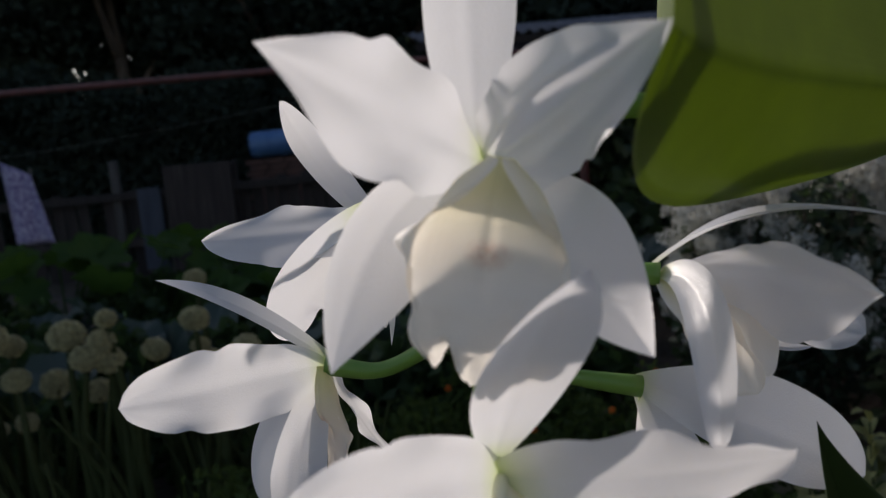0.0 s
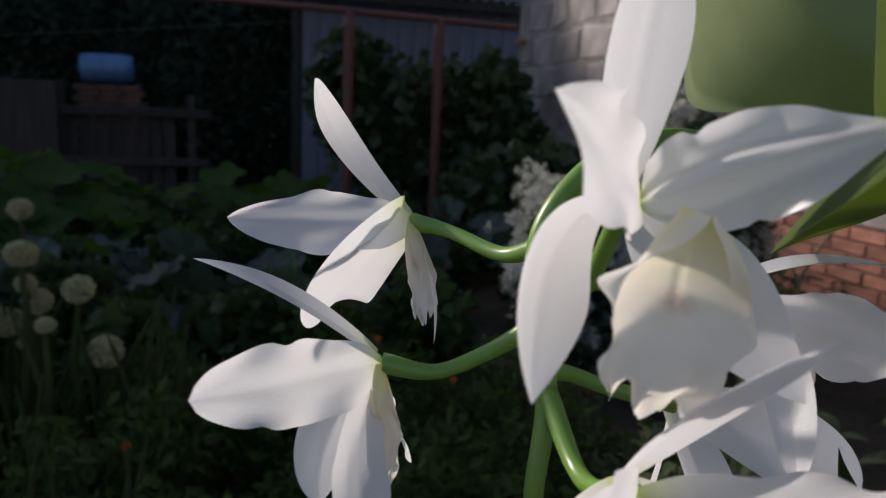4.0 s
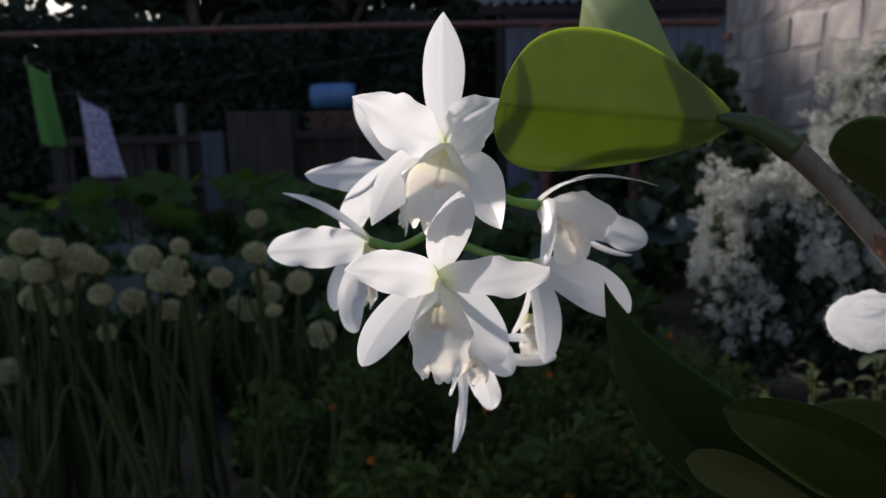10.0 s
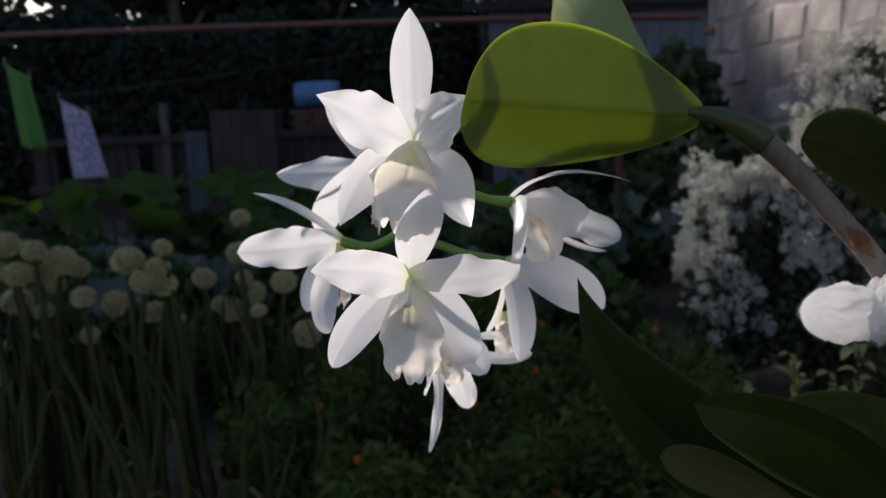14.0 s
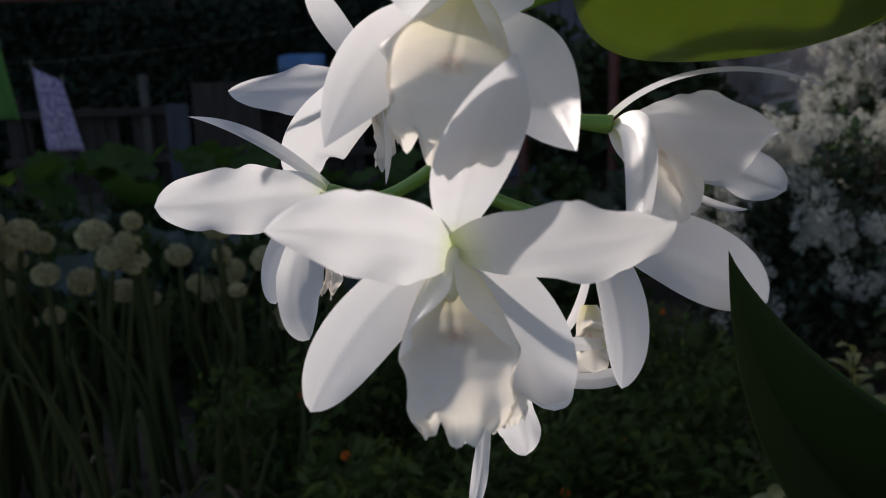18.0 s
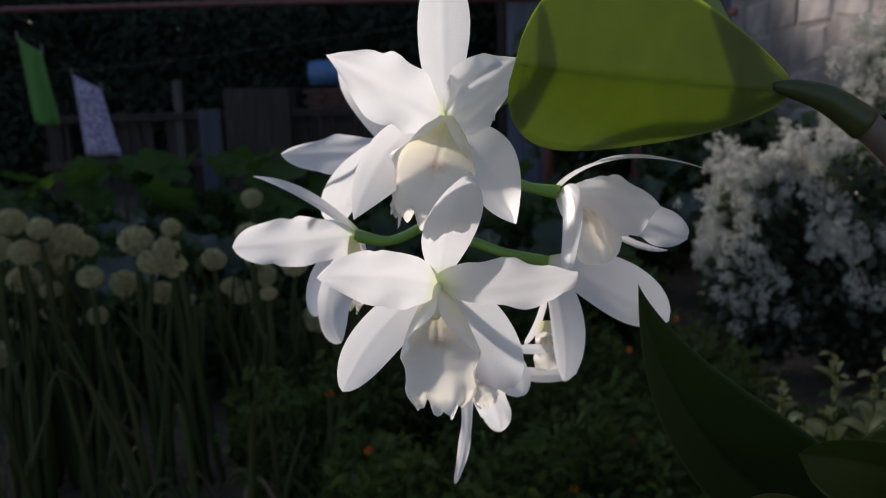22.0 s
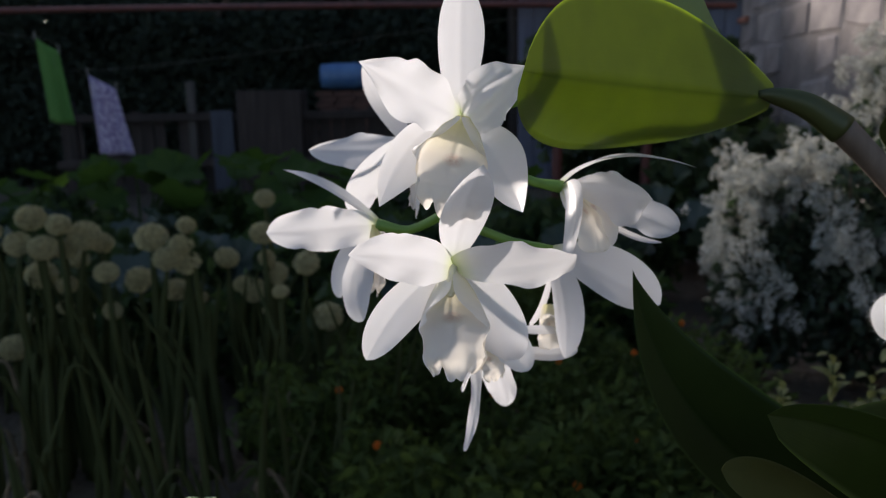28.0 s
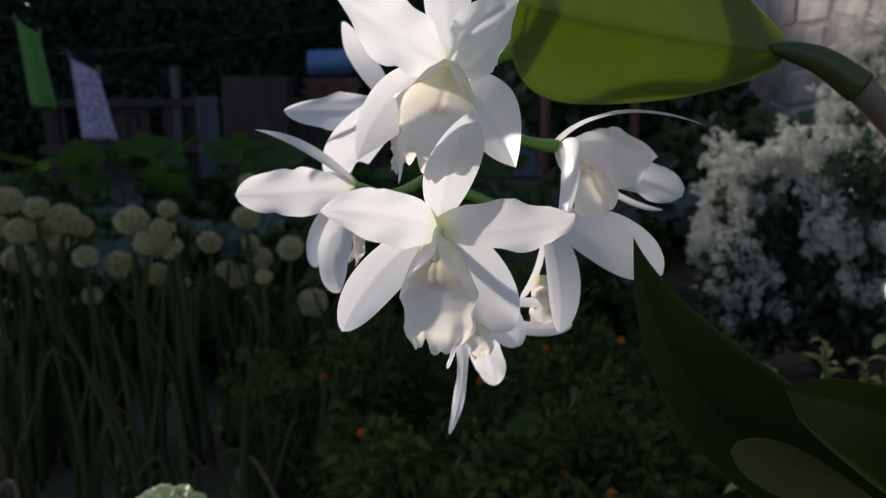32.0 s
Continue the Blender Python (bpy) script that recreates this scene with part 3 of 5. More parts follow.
def house_wall():
    """The side of a house: rough grey blocks over a red brick plinth, each block a piece of its own."""
    x, y0, y1 = 3.2, -2.0, 8.75
    core = box_mesh("wall_east", (0.30, y1 - y0, 4.4), MORTAR, 0.0)
    w = part("wall_east", core, at=pose(x + 0.175, (y0 + y1) / 2, 2.2))
    tagged(w, "rough grey block house wall on a red brick plinth", "wall", kind="structure")
    rnd = random.Random(5)
    kinds = [box_mesh("block", (0.07, 0.57, 0.31), STONE, 0.03, 0.045, k, 0.15) for k in range(9)]
    small = [box_mesh("block", (0.07, 0.40, 0.31), STONE, 0.03, 0.045, 20 + k, 0.15) for k in range(6)]
    z, row = 0.66, 0
    centre = w.matrix_basis.translation
    while z < 3.6:
        y = y1 - (0.0 if row % 2 else 0.28)
        while y > 0.5:
            me, ln = (rnd.choice(kinds), 0.61) if rnd.random() < 0.55 else (rnd.choice(small), 0.44)
            if rnd.random() < 0.9:
                part("block", me, w, at=Matrix.Translation(Vector((x + rnd.uniform(0.040, 0.050), y - ln / 2, z + 0.17 + rnd.uniform(-0.02, 0.02))) - centre)
                     @ pose(0, 0, 0, rnd.uniform(-7, 7), rnd.uniform(-0.8, 0.8), rnd.uniform(-0.8, 0.8)))
            y -= ln
        z += 0.34
        row += 1
    bricks = [box_mesh("brick", (0.06, 0.24, 0.066), BRICK, 0.006, 0.003, 60 + k) for k in range(6)]
    part("plinth", box_mesh("plinth", (0.07, 4.6, 0.69), DARK_BRICK, 0.0), w, "brick plinth with dirty joints", at=Matrix.Translation(Vector((x - 0.005, 4.3, 0.345)) - centre))
    for row in range(9):
        y = 6.4 - 0.125 * (row % 2)
        while y > 2.2:
            part("brick", rnd.choice(bricks), w, at=Matrix.Translation(Vector((x - 0.02 + rnd.uniform(0, 0.006), y, 0.036 + row * 0.076)) - centre))
            y -= 0.25
    # brick toothing at the corner
    for row in range(24):
        if rnd.random() < 0.45:
            part("brick", rnd.choice(bricks), w, at=Matrix.Translation(Vector((x + 0.006, y1 - 0.12, 0.75 + row * 0.12)) - centre))


house_wall()


def shed():
    s = thing("shed", (2.6, 11.2, 0), "low blue-grey boarded shed with a grey corrugated roof", "shed")
    part("wall", box_mesh("wall", (4.06, 2.4, 2.5), BOARD, 0.0), s, at=pose(0.27, 0.1, 1.25))
    for k in range(3, 23):
        part("board", box_mesh("board", (0.19, 0.03, 2.45), SHED_BLUE, 0.004, 0.002, k), s, at=pose(-2.2 + k * 0.2, -1.12 + 0.004 * (k % 2), 1.22))
    P = np.zeros((9, 160, 3))
    for i in range(9):
        for j in range(160):
            P[i, j] = -2.05 + 4.65 * j / 159, -1.5 + 3.2 * i / 8, 2.52 + 0.55 * i / 8 + 0.028 * math.cos(2 * math.pi * j / 159 * 30)
    roof = part("roof", grid("roof", P, SLATE), s, "grey corrugated slate sheets")
    roof.modifiers.new("thick", "SOLIDIFY").thickness = 0.012
    part("eave", box_mesh("eave", (4.65, 0.04, 0.10), BOARD, 0.004), s, at=pose(0.275, -1.48, 2.43))


shed()


def pipe_frame():
    f = thing("pipe_frame", (0.9, 7.0, 0), "rust-red painted steel pipe frame for vines and washing", "pipe frame")
    part("top_pipe", tube("top_pipe", local(f, [(-7.5, 7.35, 2.045), (-2.5, 7.1, 2.017), (0.4, 7.0, 1.985), (2.50, 6.95, 1.93)]), [0.028] * 4, RED_PIPE, 12), f)
    for x in (-7.4, 0.98, 1.78):
        y = 7.0 + (0.35 if x < -7 else 0.2 if x < -3 else -0.02)
        part("post", tube("post", local(f, [(x, y, -0.1), (x, y, 1.0), (x, y, 1.97)]), [0.045] * 3, RED_PIPE, 12), f)
    return f


pipe_frame()


def vines():
    for k, (x, y, z, a, h, n) in enumerate([(1.9, 7.3, 0.9, 1.1, 0.8, 2600), (2.55, 7.6, 1.05, 0.42, 0.75, 1500), (1.1, 7.4, 1.3, 0.45, 0.6, 1100), (2.3, 5.6, 0.5, 0.9, 0.5, 1600)]):
        v = thing("vine", (x, y, 0), "dark green leafy vine climbing below the red pipe", "vine", "vines on the pipe frame")
        part("stem", tube("stem", [(0, 0, -0.05), (0.08, 0, 0.5), (-0.05, 0.02, z + h * 0.5)], [0.02, 0.014, 0.006], BARK, 6), v)
        part("foliage", cloud("foliage", VINE_LEAF, [(0, 0, z)], [(a, 0.35, h)], n, 0.13, 130 + k, 1.15, 0.5), v)


vines()


def plank_fence():
    f = thing("plank_fence", (-2.6, 9.5, 0), "old dark weathered plank fence with posts and patched panels", "fence")
    for x, z in ((-4.6, 1.2), (-3.12, 1.42), (-1.75, 1.3), (-0.4, 1.2)):
        part("post", box_mesh("post", (0.085, 0.085, z + 0.1), GREY_POST if x == -3.12 else BOARD, 0.008, 0.004, int(-x * 9)), f, at=pose(x + 2.6, 0.0, z / 2 - 0.05))
    for z in (1.0, 0.45):
        part("rail", box_mesh("rail", (4.6, 0.045, 0.09), BOARD, 0.006, 0.006, int(z * 50)), f, at=pose(0.1, -0.07, z))
    rnd = random.Random(3)
    for k in range(30):
        x = -2.1 + k * 0.145
        if 0.05 < x < 0.85 or rnd.random() < 0.1:
            continue
        h = rnd.uniform(0.85, 1.05)
        part("plank", box_mesh("plank", (0.125, 0.022, h), BOARD, 0.003, 0.004, k), f, at=pose(x, 0.03, h / 2 + 0.05, 0, rnd.uniform(-1.5, 1.5), 0))
    part("brown_panel", box_mesh("brown_panel", (0.78, 0.03, 1.2), BOARD, 0.004, 0.006, 71), f, "dark brown board panel", pose(0.45, -0.13, 0.70))
    part("blue_panel", box_mesh("blue_panel", (0.26, 0.025, 0.95), FADED_BLUE, 0.004, 0.004, 72), f, "faded blue board panel", pose(-0.12, -0.15, 0.60))


plank_fence()


def barrel_on_stand():
    s = thing("brick_stand", (-1.45, 11.0, 0), "rough brick stand in the shade", "stand")
    me = box_mesh("brick", (0.25, 0.12, 0.07), DARK_BRICK, 0.006, 0.004, 3)
    for r in range(17):
        for c in range(3):
            for d in range(2):
                part("brick", me, s, at=pose(-0.26 + 0.26 * c + 0.05 * (r % 2), -0.1 + 0.14 * d, 0.036 + 0.076 * r))
    b = thing("barrel", (-1.45, 10.97, 1.51), "blue plastic barrel lying on a brick stand", "barrel")
    prof = [(-0.31, 0.0), (-0.31, 0.13), (-0.30, 0.165), (-0.18, 0.178), (-0.16, 0.185), (-0.14, 0.178), (0.14, 0.178), (0.16, 0.185), (0.18, 0.178), (0.30, 0.165), (0.31, 0.13), (0.31, 0.0)]
    P = np.zeros((len(prof), 28, 3))
    for i, (x, r) in enumerate(prof):
        for j in range(28):
            a = 6.2832 * j / 28
            P[i, j] = x, r * math.cos(a), r * math.sin(a) - 0.02
    part("body", grid("body", P, BLUE, True), b)
    part("bung", tube("bung", [(-0.31, 0.06, 0.06), (-0.335, 0.06, 0.06)], [0.03, 0.03], BLUE, 12), b)


barrel_on_stand()


def washing():
    line = part("clothes_line", tube("clothes_line", [(-7.4, 6.5, 1.95), (-4.6, 6.4, 1.83), (-3.16, 6.27, 1.70), (-2.77, 6.31, 1.46), (0.93, 6.98, 1.90)], [0.0013] * 5, ROPE, 6))
    tagged(line, "thin grey clothes line tied to the pipe frame", "clothes line")
    for name, label, mat, tl, tr, br, bl, sd in (
            ("green_towel", "plain green cloth hanging from the clothes line", GREEN_CLOTH, (-3.27, 6.3, 1.72), (-3.05, 6.22, 1.60), (-2.97, 6.22, 1.03), (-3.24, 6.3, 1.06), 1),
            ("lilac_cloth", "lilac printed cloth hanging from the clothes line", LILAC_CLOTH, (-2.88, 6.3, 1.43), (-2.67, 6.32, 1.31), (-2.55, 6.32, 0.78), (-2.86, 6.3, 0.79), 2)):
        nu, nv = 16, 12
        P = np.zeros((nu, nv, 3))
        tl, tr, br, bl = (np.array(q) for q in (tl, tr, br, bl))
        mid = (tl + br) / 2
        for i in range(nu):
            for j in range(nv):
                u, v = i / (nu - 1), j / (nv - 1)
                q = (tl * (1 - v) + tr * v) * (1 - u) + (bl * (1 - v) + br * v) * u
                P[i, j] = q - mid + np.array([0, 0.03 * math.sin(9 * v + sd) * (0.3 + u), 0])
        c = part(name, grid(name, P, mat), at=Matrix.Translation(mid))
        c.modifiers.new("cloth", "SOLIDIFY").thickness = 0.003
        tagged(c, label, "cloth")
        z = 1.66 - 0.03 * sd
        for q in (tl, tr):
            part("peg", box_mesh("peg", (0.012, 0.012, 0.07), ROPE, 0.003), c, at=Matrix.Translation(Vector((q[0], q[1], q[2] + 0.015)) - Vector(mid)))


washing()


# ---- beds ----
def floret_ball(name, r, count, seed, petal=0.010):
    """A round onion flower head: a core set with many small star-shaped florets on short stalks."""
    rng = np.random.default_rng(seed)
    verts, faces, uvs = [], [], []
    core = bmesh.new()
    bmesh.ops.create_icosphere(core, subdivisions=2, radius=r * 0.72)
    verts += [tuple(v.co) for v in core.verts]
    core.verts.index_update()
    faces += [tuple(v.index for v in f.verts) for f in core.faces]
    core.free()
    uvs += [(0.1, 0.5)] * len(verts)
    for k in range(count):
        z = 1 - 2 * (k + 0.5) / count
        a = k * 2.39996
        d = Vector((math.sqrt(1 - z * z) * math.cos(a), math.sqrt(1 - z * z) * math.sin(a), z))
        d = (d + Vector(rng.normal(size=3) * 0.06)).normalized()
        c = d * r * rng.uniform(0.84, 1.03)
        e = d.orthogonal().normalized()
        f = d.cross(e)
        turn = rng.uniform(0, 6.28)
        b = len(verts)
        verts.append(tuple(c - d * petal * 0.5))
        for m in range(6):
            ang = turn + m * math.pi / 3
            w = petal * (0.75 if m % 2 else 0.32)
            verts.append(tuple(c + (e * math.cos(ang) + f * math.sin(ang)) * w + d * (petal * 0.25 if m % 2 else 0)))
        verts.append(tuple(c + d * petal * 0.5))
        uvs += [(0.5, 0.5)] * 8
        for m in range(6):
            faces.append((b, b + 1 + m, b + 1 + (m + 1) % 6))
            faces.append((b + 7, b + 1 + (m + 1) % 6, b + 1 + m))
    return as_mesh(name, verts, faces, ONION_HEAD, uvs, smooth=False)


HEAD_SIZES = (0.036, 0.040, 0.032)
HEADS = [floret_ball("flower_head", r, n, s) for r, n, s in zip(HEAD_SIZES, (230, 260, 190), (1, 2, 3))]
HEADS_NEAR = floret_ball("flower_head", 0.039, 380, 9, 0.0125)
HEADS_NEAR.materials.clear()
HEADS_NEAR.materials.append(ONION_NEAR)
STALKS = [tube("stalk", [(0, 0, -0.05), (0.02 * (k - 1), 0.01, 0.35), (-0.015 * (k - 1), 0.0, 0.7), (0, 0, 1.0)], [0.011, 0.015, 0.012, 0.007], ONION_STALK, 10) for k in range(3)]
BLADES = []
for k in range(6):
    a = k * 1.05
    reach = 0.03 + 0.03 * (k % 3)
    droop = 0.42 if k == 5 else 0.68
    BLADES.append(tube("blade", [(0, 0, -0.03), (reach * 0.3 * math.cos(a), reach * 0.3 * math.sin(a), 0.3), (reach * math.cos(a), reach * math.sin(a), 0.5),
                                 (reach * 2.0 * math.cos(a), reach * 2.0 * math.sin(a), droop)], [0.010, 0.013, 0.009, 0.003], ONION_STALK, 8))


def onion(x, y, z, rnd, head=None, size=0.039):
    o = thing("onion_plant", (x, y, 0), "seeding onion with a round pale head on a hollow stalk", "onion", "onions gone to seed")
    k = 0 if head else rnd.randrange(3)
    me = head or HEADS[k]
    lean = pose(0, 0, 0, rnd.uniform(-5, 5), rnd.uniform(-5, 5), rnd.uniform(0, 360))
    foot = Vector((0, 0, z)) - lean.to_3x3() @ Vector((0, 0, z))
    part("stalk", rnd.choice(STALKS), o, at=Matrix.Translation(foot) @ lean @ Matrix.Diagonal((1, 1, z - 0.025, 1)))
    grow_to = 1.0 if head else size / HEAD_SIZES[k]
    part("flower_head", me, o, at=pose(0, 0, z, rnd.uniform(-15, 15), rnd.uniform(-15, 15), rnd.uniform(0, 360)) @ Matrix.Diagonal((grow_to, grow_to, grow_to * (1.0 if head else rnd.uniform(0.8, 0.95)), 1)))
    for k in range(rnd.choice((1, 2, 2, 3))):
        part("blade", rnd.choice(BLADES), o, at=pose(rnd.uniform(-0.05, 0.05), rnd.uniform(-0.05, 0.05), 0, 0, 0, rnd.uniform(0, 360)) @ Matrix.Diagonal((1, 1, rnd.uniform(0.6, 1.0), 1)))
    return o


def onion_bed():
    rnd = random.Random(11)
    # x, y, height, head radius in mm
    tall = [(-1.31, 2.39, .87, 43), (-1.21, 2.36, .85, 35), (-1.17, 2.44, .80, 47), (-1.35, 2.37, .79, 39), (-1.26, 2.35, .78, 42), (-1.24, 2.44, .76, 36), (-1.18, 2.58, .75, 35),
            (-0.94, 2.40, .80, 47), (-0.84, 2.38, .78, 35), (-0.88, 2.36, .74, 42), (-0.83, 2.39, .72, 39), (-0.82, 2.38, .84, 27), (-0.72, 3.00, .84, 38), (-0.61, 2.50, .79, 41),
            (-1.25, 2.55, .70, 31), (-0.75, 2.55, .70, 38), (-0.61, 2.53, .70, 27)]
    low = [(-1.38, 2.54, .65, 50), (-1.09, 2.39, .69, 36), (-1.26, 2.47, .63, 32), (-1.07, 2.58, .62, 43), (-0.93, 2.55, .59, 42), (-0.59, 2.56, .64, 39), (-0.67, 2.57, .58, 43),
           (-0.53, 2.35, .63, 25), (-0.47, 2.49, .69, 41), (-0.41, 2.51, .50, 46), (-1.12, 2.47, .54, 30), (-1.02, 3.05, .43, 28), (-1.41, 2.88, .40, 26), (-1.27, 2.46, .56, 26),
           (-1.53, 2.58, .38, 48), (-0.71, 2.58, .60, 31), (-0.71, 2.91, .41, 22), (-1.63, 2.85, .40, 26)]
    for x, y, z, r in tall + low:
        onion(x, y, z, rnd, size=r / 1000)
    for k in range(14):
        onion(rnd.uniform(-2.5, -1.6), rnd.uniform(2.35, 3.3), rnd.uniform(0.45, 0.82), rnd, size=rnd.uniform(0.03, 0.045))
    onion(-0.252, 0.71, 0.795, rnd, HEADS_NEAR)
    onion(-0.36, 0.95, 0.62, rnd, size=0.034)
    for k in range(22):
        b = thing("onion_tuft", (rnd.uniform(-1.7, -0.1), rnd.uniform(1.5, 2.5), 0), "tuft of grey-green hollow onion leaves", "onion", "onion leaf tufts")
        for m in range(4):
            part("blade", rnd.choice(BLADES), b, at=pose(rnd.uniform(-0.04, 0.04), rnd.uniform(-0.04, 0.04), 0, 0, 0, rnd.uniform(0, 360)) @ Matrix.Diagonal((0.8, 0.8, rnd.uniform(0.5, 1.0), 1)))


onion_bed()


def dry_leaves():
    """Withered onion leaves, bent and broken over, between the green ones."""
    rnd = random.Random(19)
    bent = []
    for k in range(5):
        a, h, r = k * 1.3, 0.16 + 0.05 * k, 0.05 + 0.02 * k
        bent.append(tube("dry_blade", [(0, 0, -0.02), (0.15 * r * math.cos(a), 0.15 * r * math.sin(a), 0.6 * h), (0.6 * r * math.cos(a), 0.6 * r * math.sin(a), h),
                                       (1.3 * r * math.cos(a + 0.3), 1.3 * r * math.sin(a + 0.3), 0.7 * h), (1.9 * r * math.cos(a + 0.5), 1.9 * r * math.sin(a + 0.5), 0.25 * h)], [0.007, 0.008, 0.005, 0.006, 0.002], ONION_DRY, 6))
    for k in range(13):
        t = thing("dry_onion_tuft", (rnd.uniform(-1.5, 0.05), rnd.uniform(1.25, 2.4), 0), "withered tan onion leaves bent over near the soil", "onion", "dry onion leaves")
        for m in range(rnd.choice((2, 3, 4))):
            part("dry_blade", rnd.choice(bent), t, at=pose(rnd.uniform(-0.04, 0.04), rnd.uniform(-0.04, 0.04), 0, rnd.uniform(-8, 8), rnd.uniform(-8, 8), rnd.uniform(0, 360)) @ Matrix.Scale(rnd.uniform(0.6, 1.15), 4))


dry_leaves()


def round_leaf(name, r, mat, seed, lobes=5, depth=0.12, wave=0.06):
    rnd = random.Random(seed)
    nr, na = 7, 40
    P = np.zeros((nr, na, 3))
    ph = rnd.uniform(0, 6)
    for i in range(nr):
        s = i / (nr - 1)
        for j in range(na):
            a = 2 * math.pi * j / na
            rr = r * s * (1 + depth * s * math.cos(lobes * a + ph) + 0.04 * s * math.sin(13 * a))
            P[i, j] = rr * math.cos(a), rr * math.sin(a), r * (0.35 * s * s - 0.1) * 0.6 + wave * r * s * s * math.sin(7 * a + ph)
    return grid(name, P, mat, True)


def leafy_plant(name, label, category, group, x, y, meshes, stalk, count, height, spread, rnd, tilt=35):
    p = thing(name, (x, y, 0), label, category, group)
    for k in range(count):
        a = 6.28 * k / count + rnd.uniform(-0.4, 0.4)
        r, h = spread * rnd.uniform(0.35, 1.0), height * rnd.uniform(0.55, 1.0)
        end = Vector((r * math.cos(a), r * math.sin(a), h))
        part("leaf", rnd.choice(meshes), p, at=Matrix.Translation(end) @ pose(0, 0, 0, 0, 0, math.degrees(a)) @ pose(0, 0, 0, 0, rnd.uniform(0.4, 1.2) * tilt, rnd.uniform(0, 360)))
        part("leaf_stalk", tube("leaf_stalk", [(0, 0, -0.04), end * 0.5 + Vector((0, 0, 0.08 * height)), end - Vector((0, 0, 0.01))], [0.012, 0.009, 0.005], stalk, 6, 3), p)


def kitchen_beds():
    rnd = random.Random(21)
    cab = [round_leaf("leaf", r, CABBAGE, k, 3, 0.08, 0.10) for k, r in enumerate((0.10, 0.13, 0.16))]
    squ = [round_leaf("leaf", r, SQUASH, 9 + k, 5, 0.16, 0.06) for k, r in enumerate((0.10, 0.14, 0.18))]
    for x, y in ((-3.0, 4.4), (-2.3, 4.0), (-1.9, 4.9), (-2.9, 5.3), (-1.0, 4.0), (-0.4, 4.4), (0.3, 3.9), (-1.4, 3.6), (-0.1, 3.5), (0.9, 4.3), (1.7, 4.4), (0.6, 5.2), (1.5, 5.2)):
        leafy_plant("cabbage_plant", "blue-green cabbage with broad waxy leaves", "cabbage", "cabbages", x, y, cab, CABBAGE, 9, 0.48, 0.30, rnd, 50)
    for x, y, h in ((-2.4, 5.9, 0.75), (-1.7, 5.6, 0.8), (-1.2, 6.0, 0.7), (-0.5, 5.9, 0.62), (-3.3, 6.4, 0.6), (-0.9, 5.0, 0.55), (0.2, 6.2, 0.6)):
        leafy_plant("squash_plant", "squash plant with large bright green leaves", "squash plant", "squash plants", x, y, squ, SQUASH, 11, h, 0.55, rnd, 40)


kitchen_beds()


def bean_rows():
    rnd = random.Random(77)
    stem = tube("stem", [(0, 0, -0.04), (0.02, 0, 0.25), (0, 0.02, 0.5)], [0.009, 0.007, 0.003], PEDICEL, 6)
    shapes = [cloud("foliage", VEG_LEAF, [(0, 0, 0.2), (0.12, 0.05, 0.36), (-0.13, 0.03, 0.33), (0.02, -0.10, 0.30), (0, 0, 0.46)], [(0.30, 0.26, 0.2), (0.17, 0.16, 0.16), (0.17, 0.16, 0.16), (0.17, 0.15, 0.16), (0.13, 0.13, 0.10)], 620, 0.085, 170 + k, 1.3, 0.6, 0.4) for k in range(4)]
    k = 0
    for y in (3.15, 3.75, 4.6, 5.3, 6.2):
        x = -3.4 + rnd.uniform(0, 0.3)
        while x < (0.7 if y < 4 else 2.0):
            b = thing("bean_plant", (x, y + rnd.uniform(-0.15, 0.15), 0), "low bushy dark green bean plant in a garden row", "bean plant", "bean rows")
            part("stem", stem, b)
            part("foliage", shapes[k % 4], b, at=pose(0, 0, 0, 0, 0, rnd.uniform(0, 360)) @ Matrix.Scale(rnd.uniform(0.75, 1.1), 4))
            k += 1
            x += rnd.uniform(0.42, 0.62)


bean_rows()


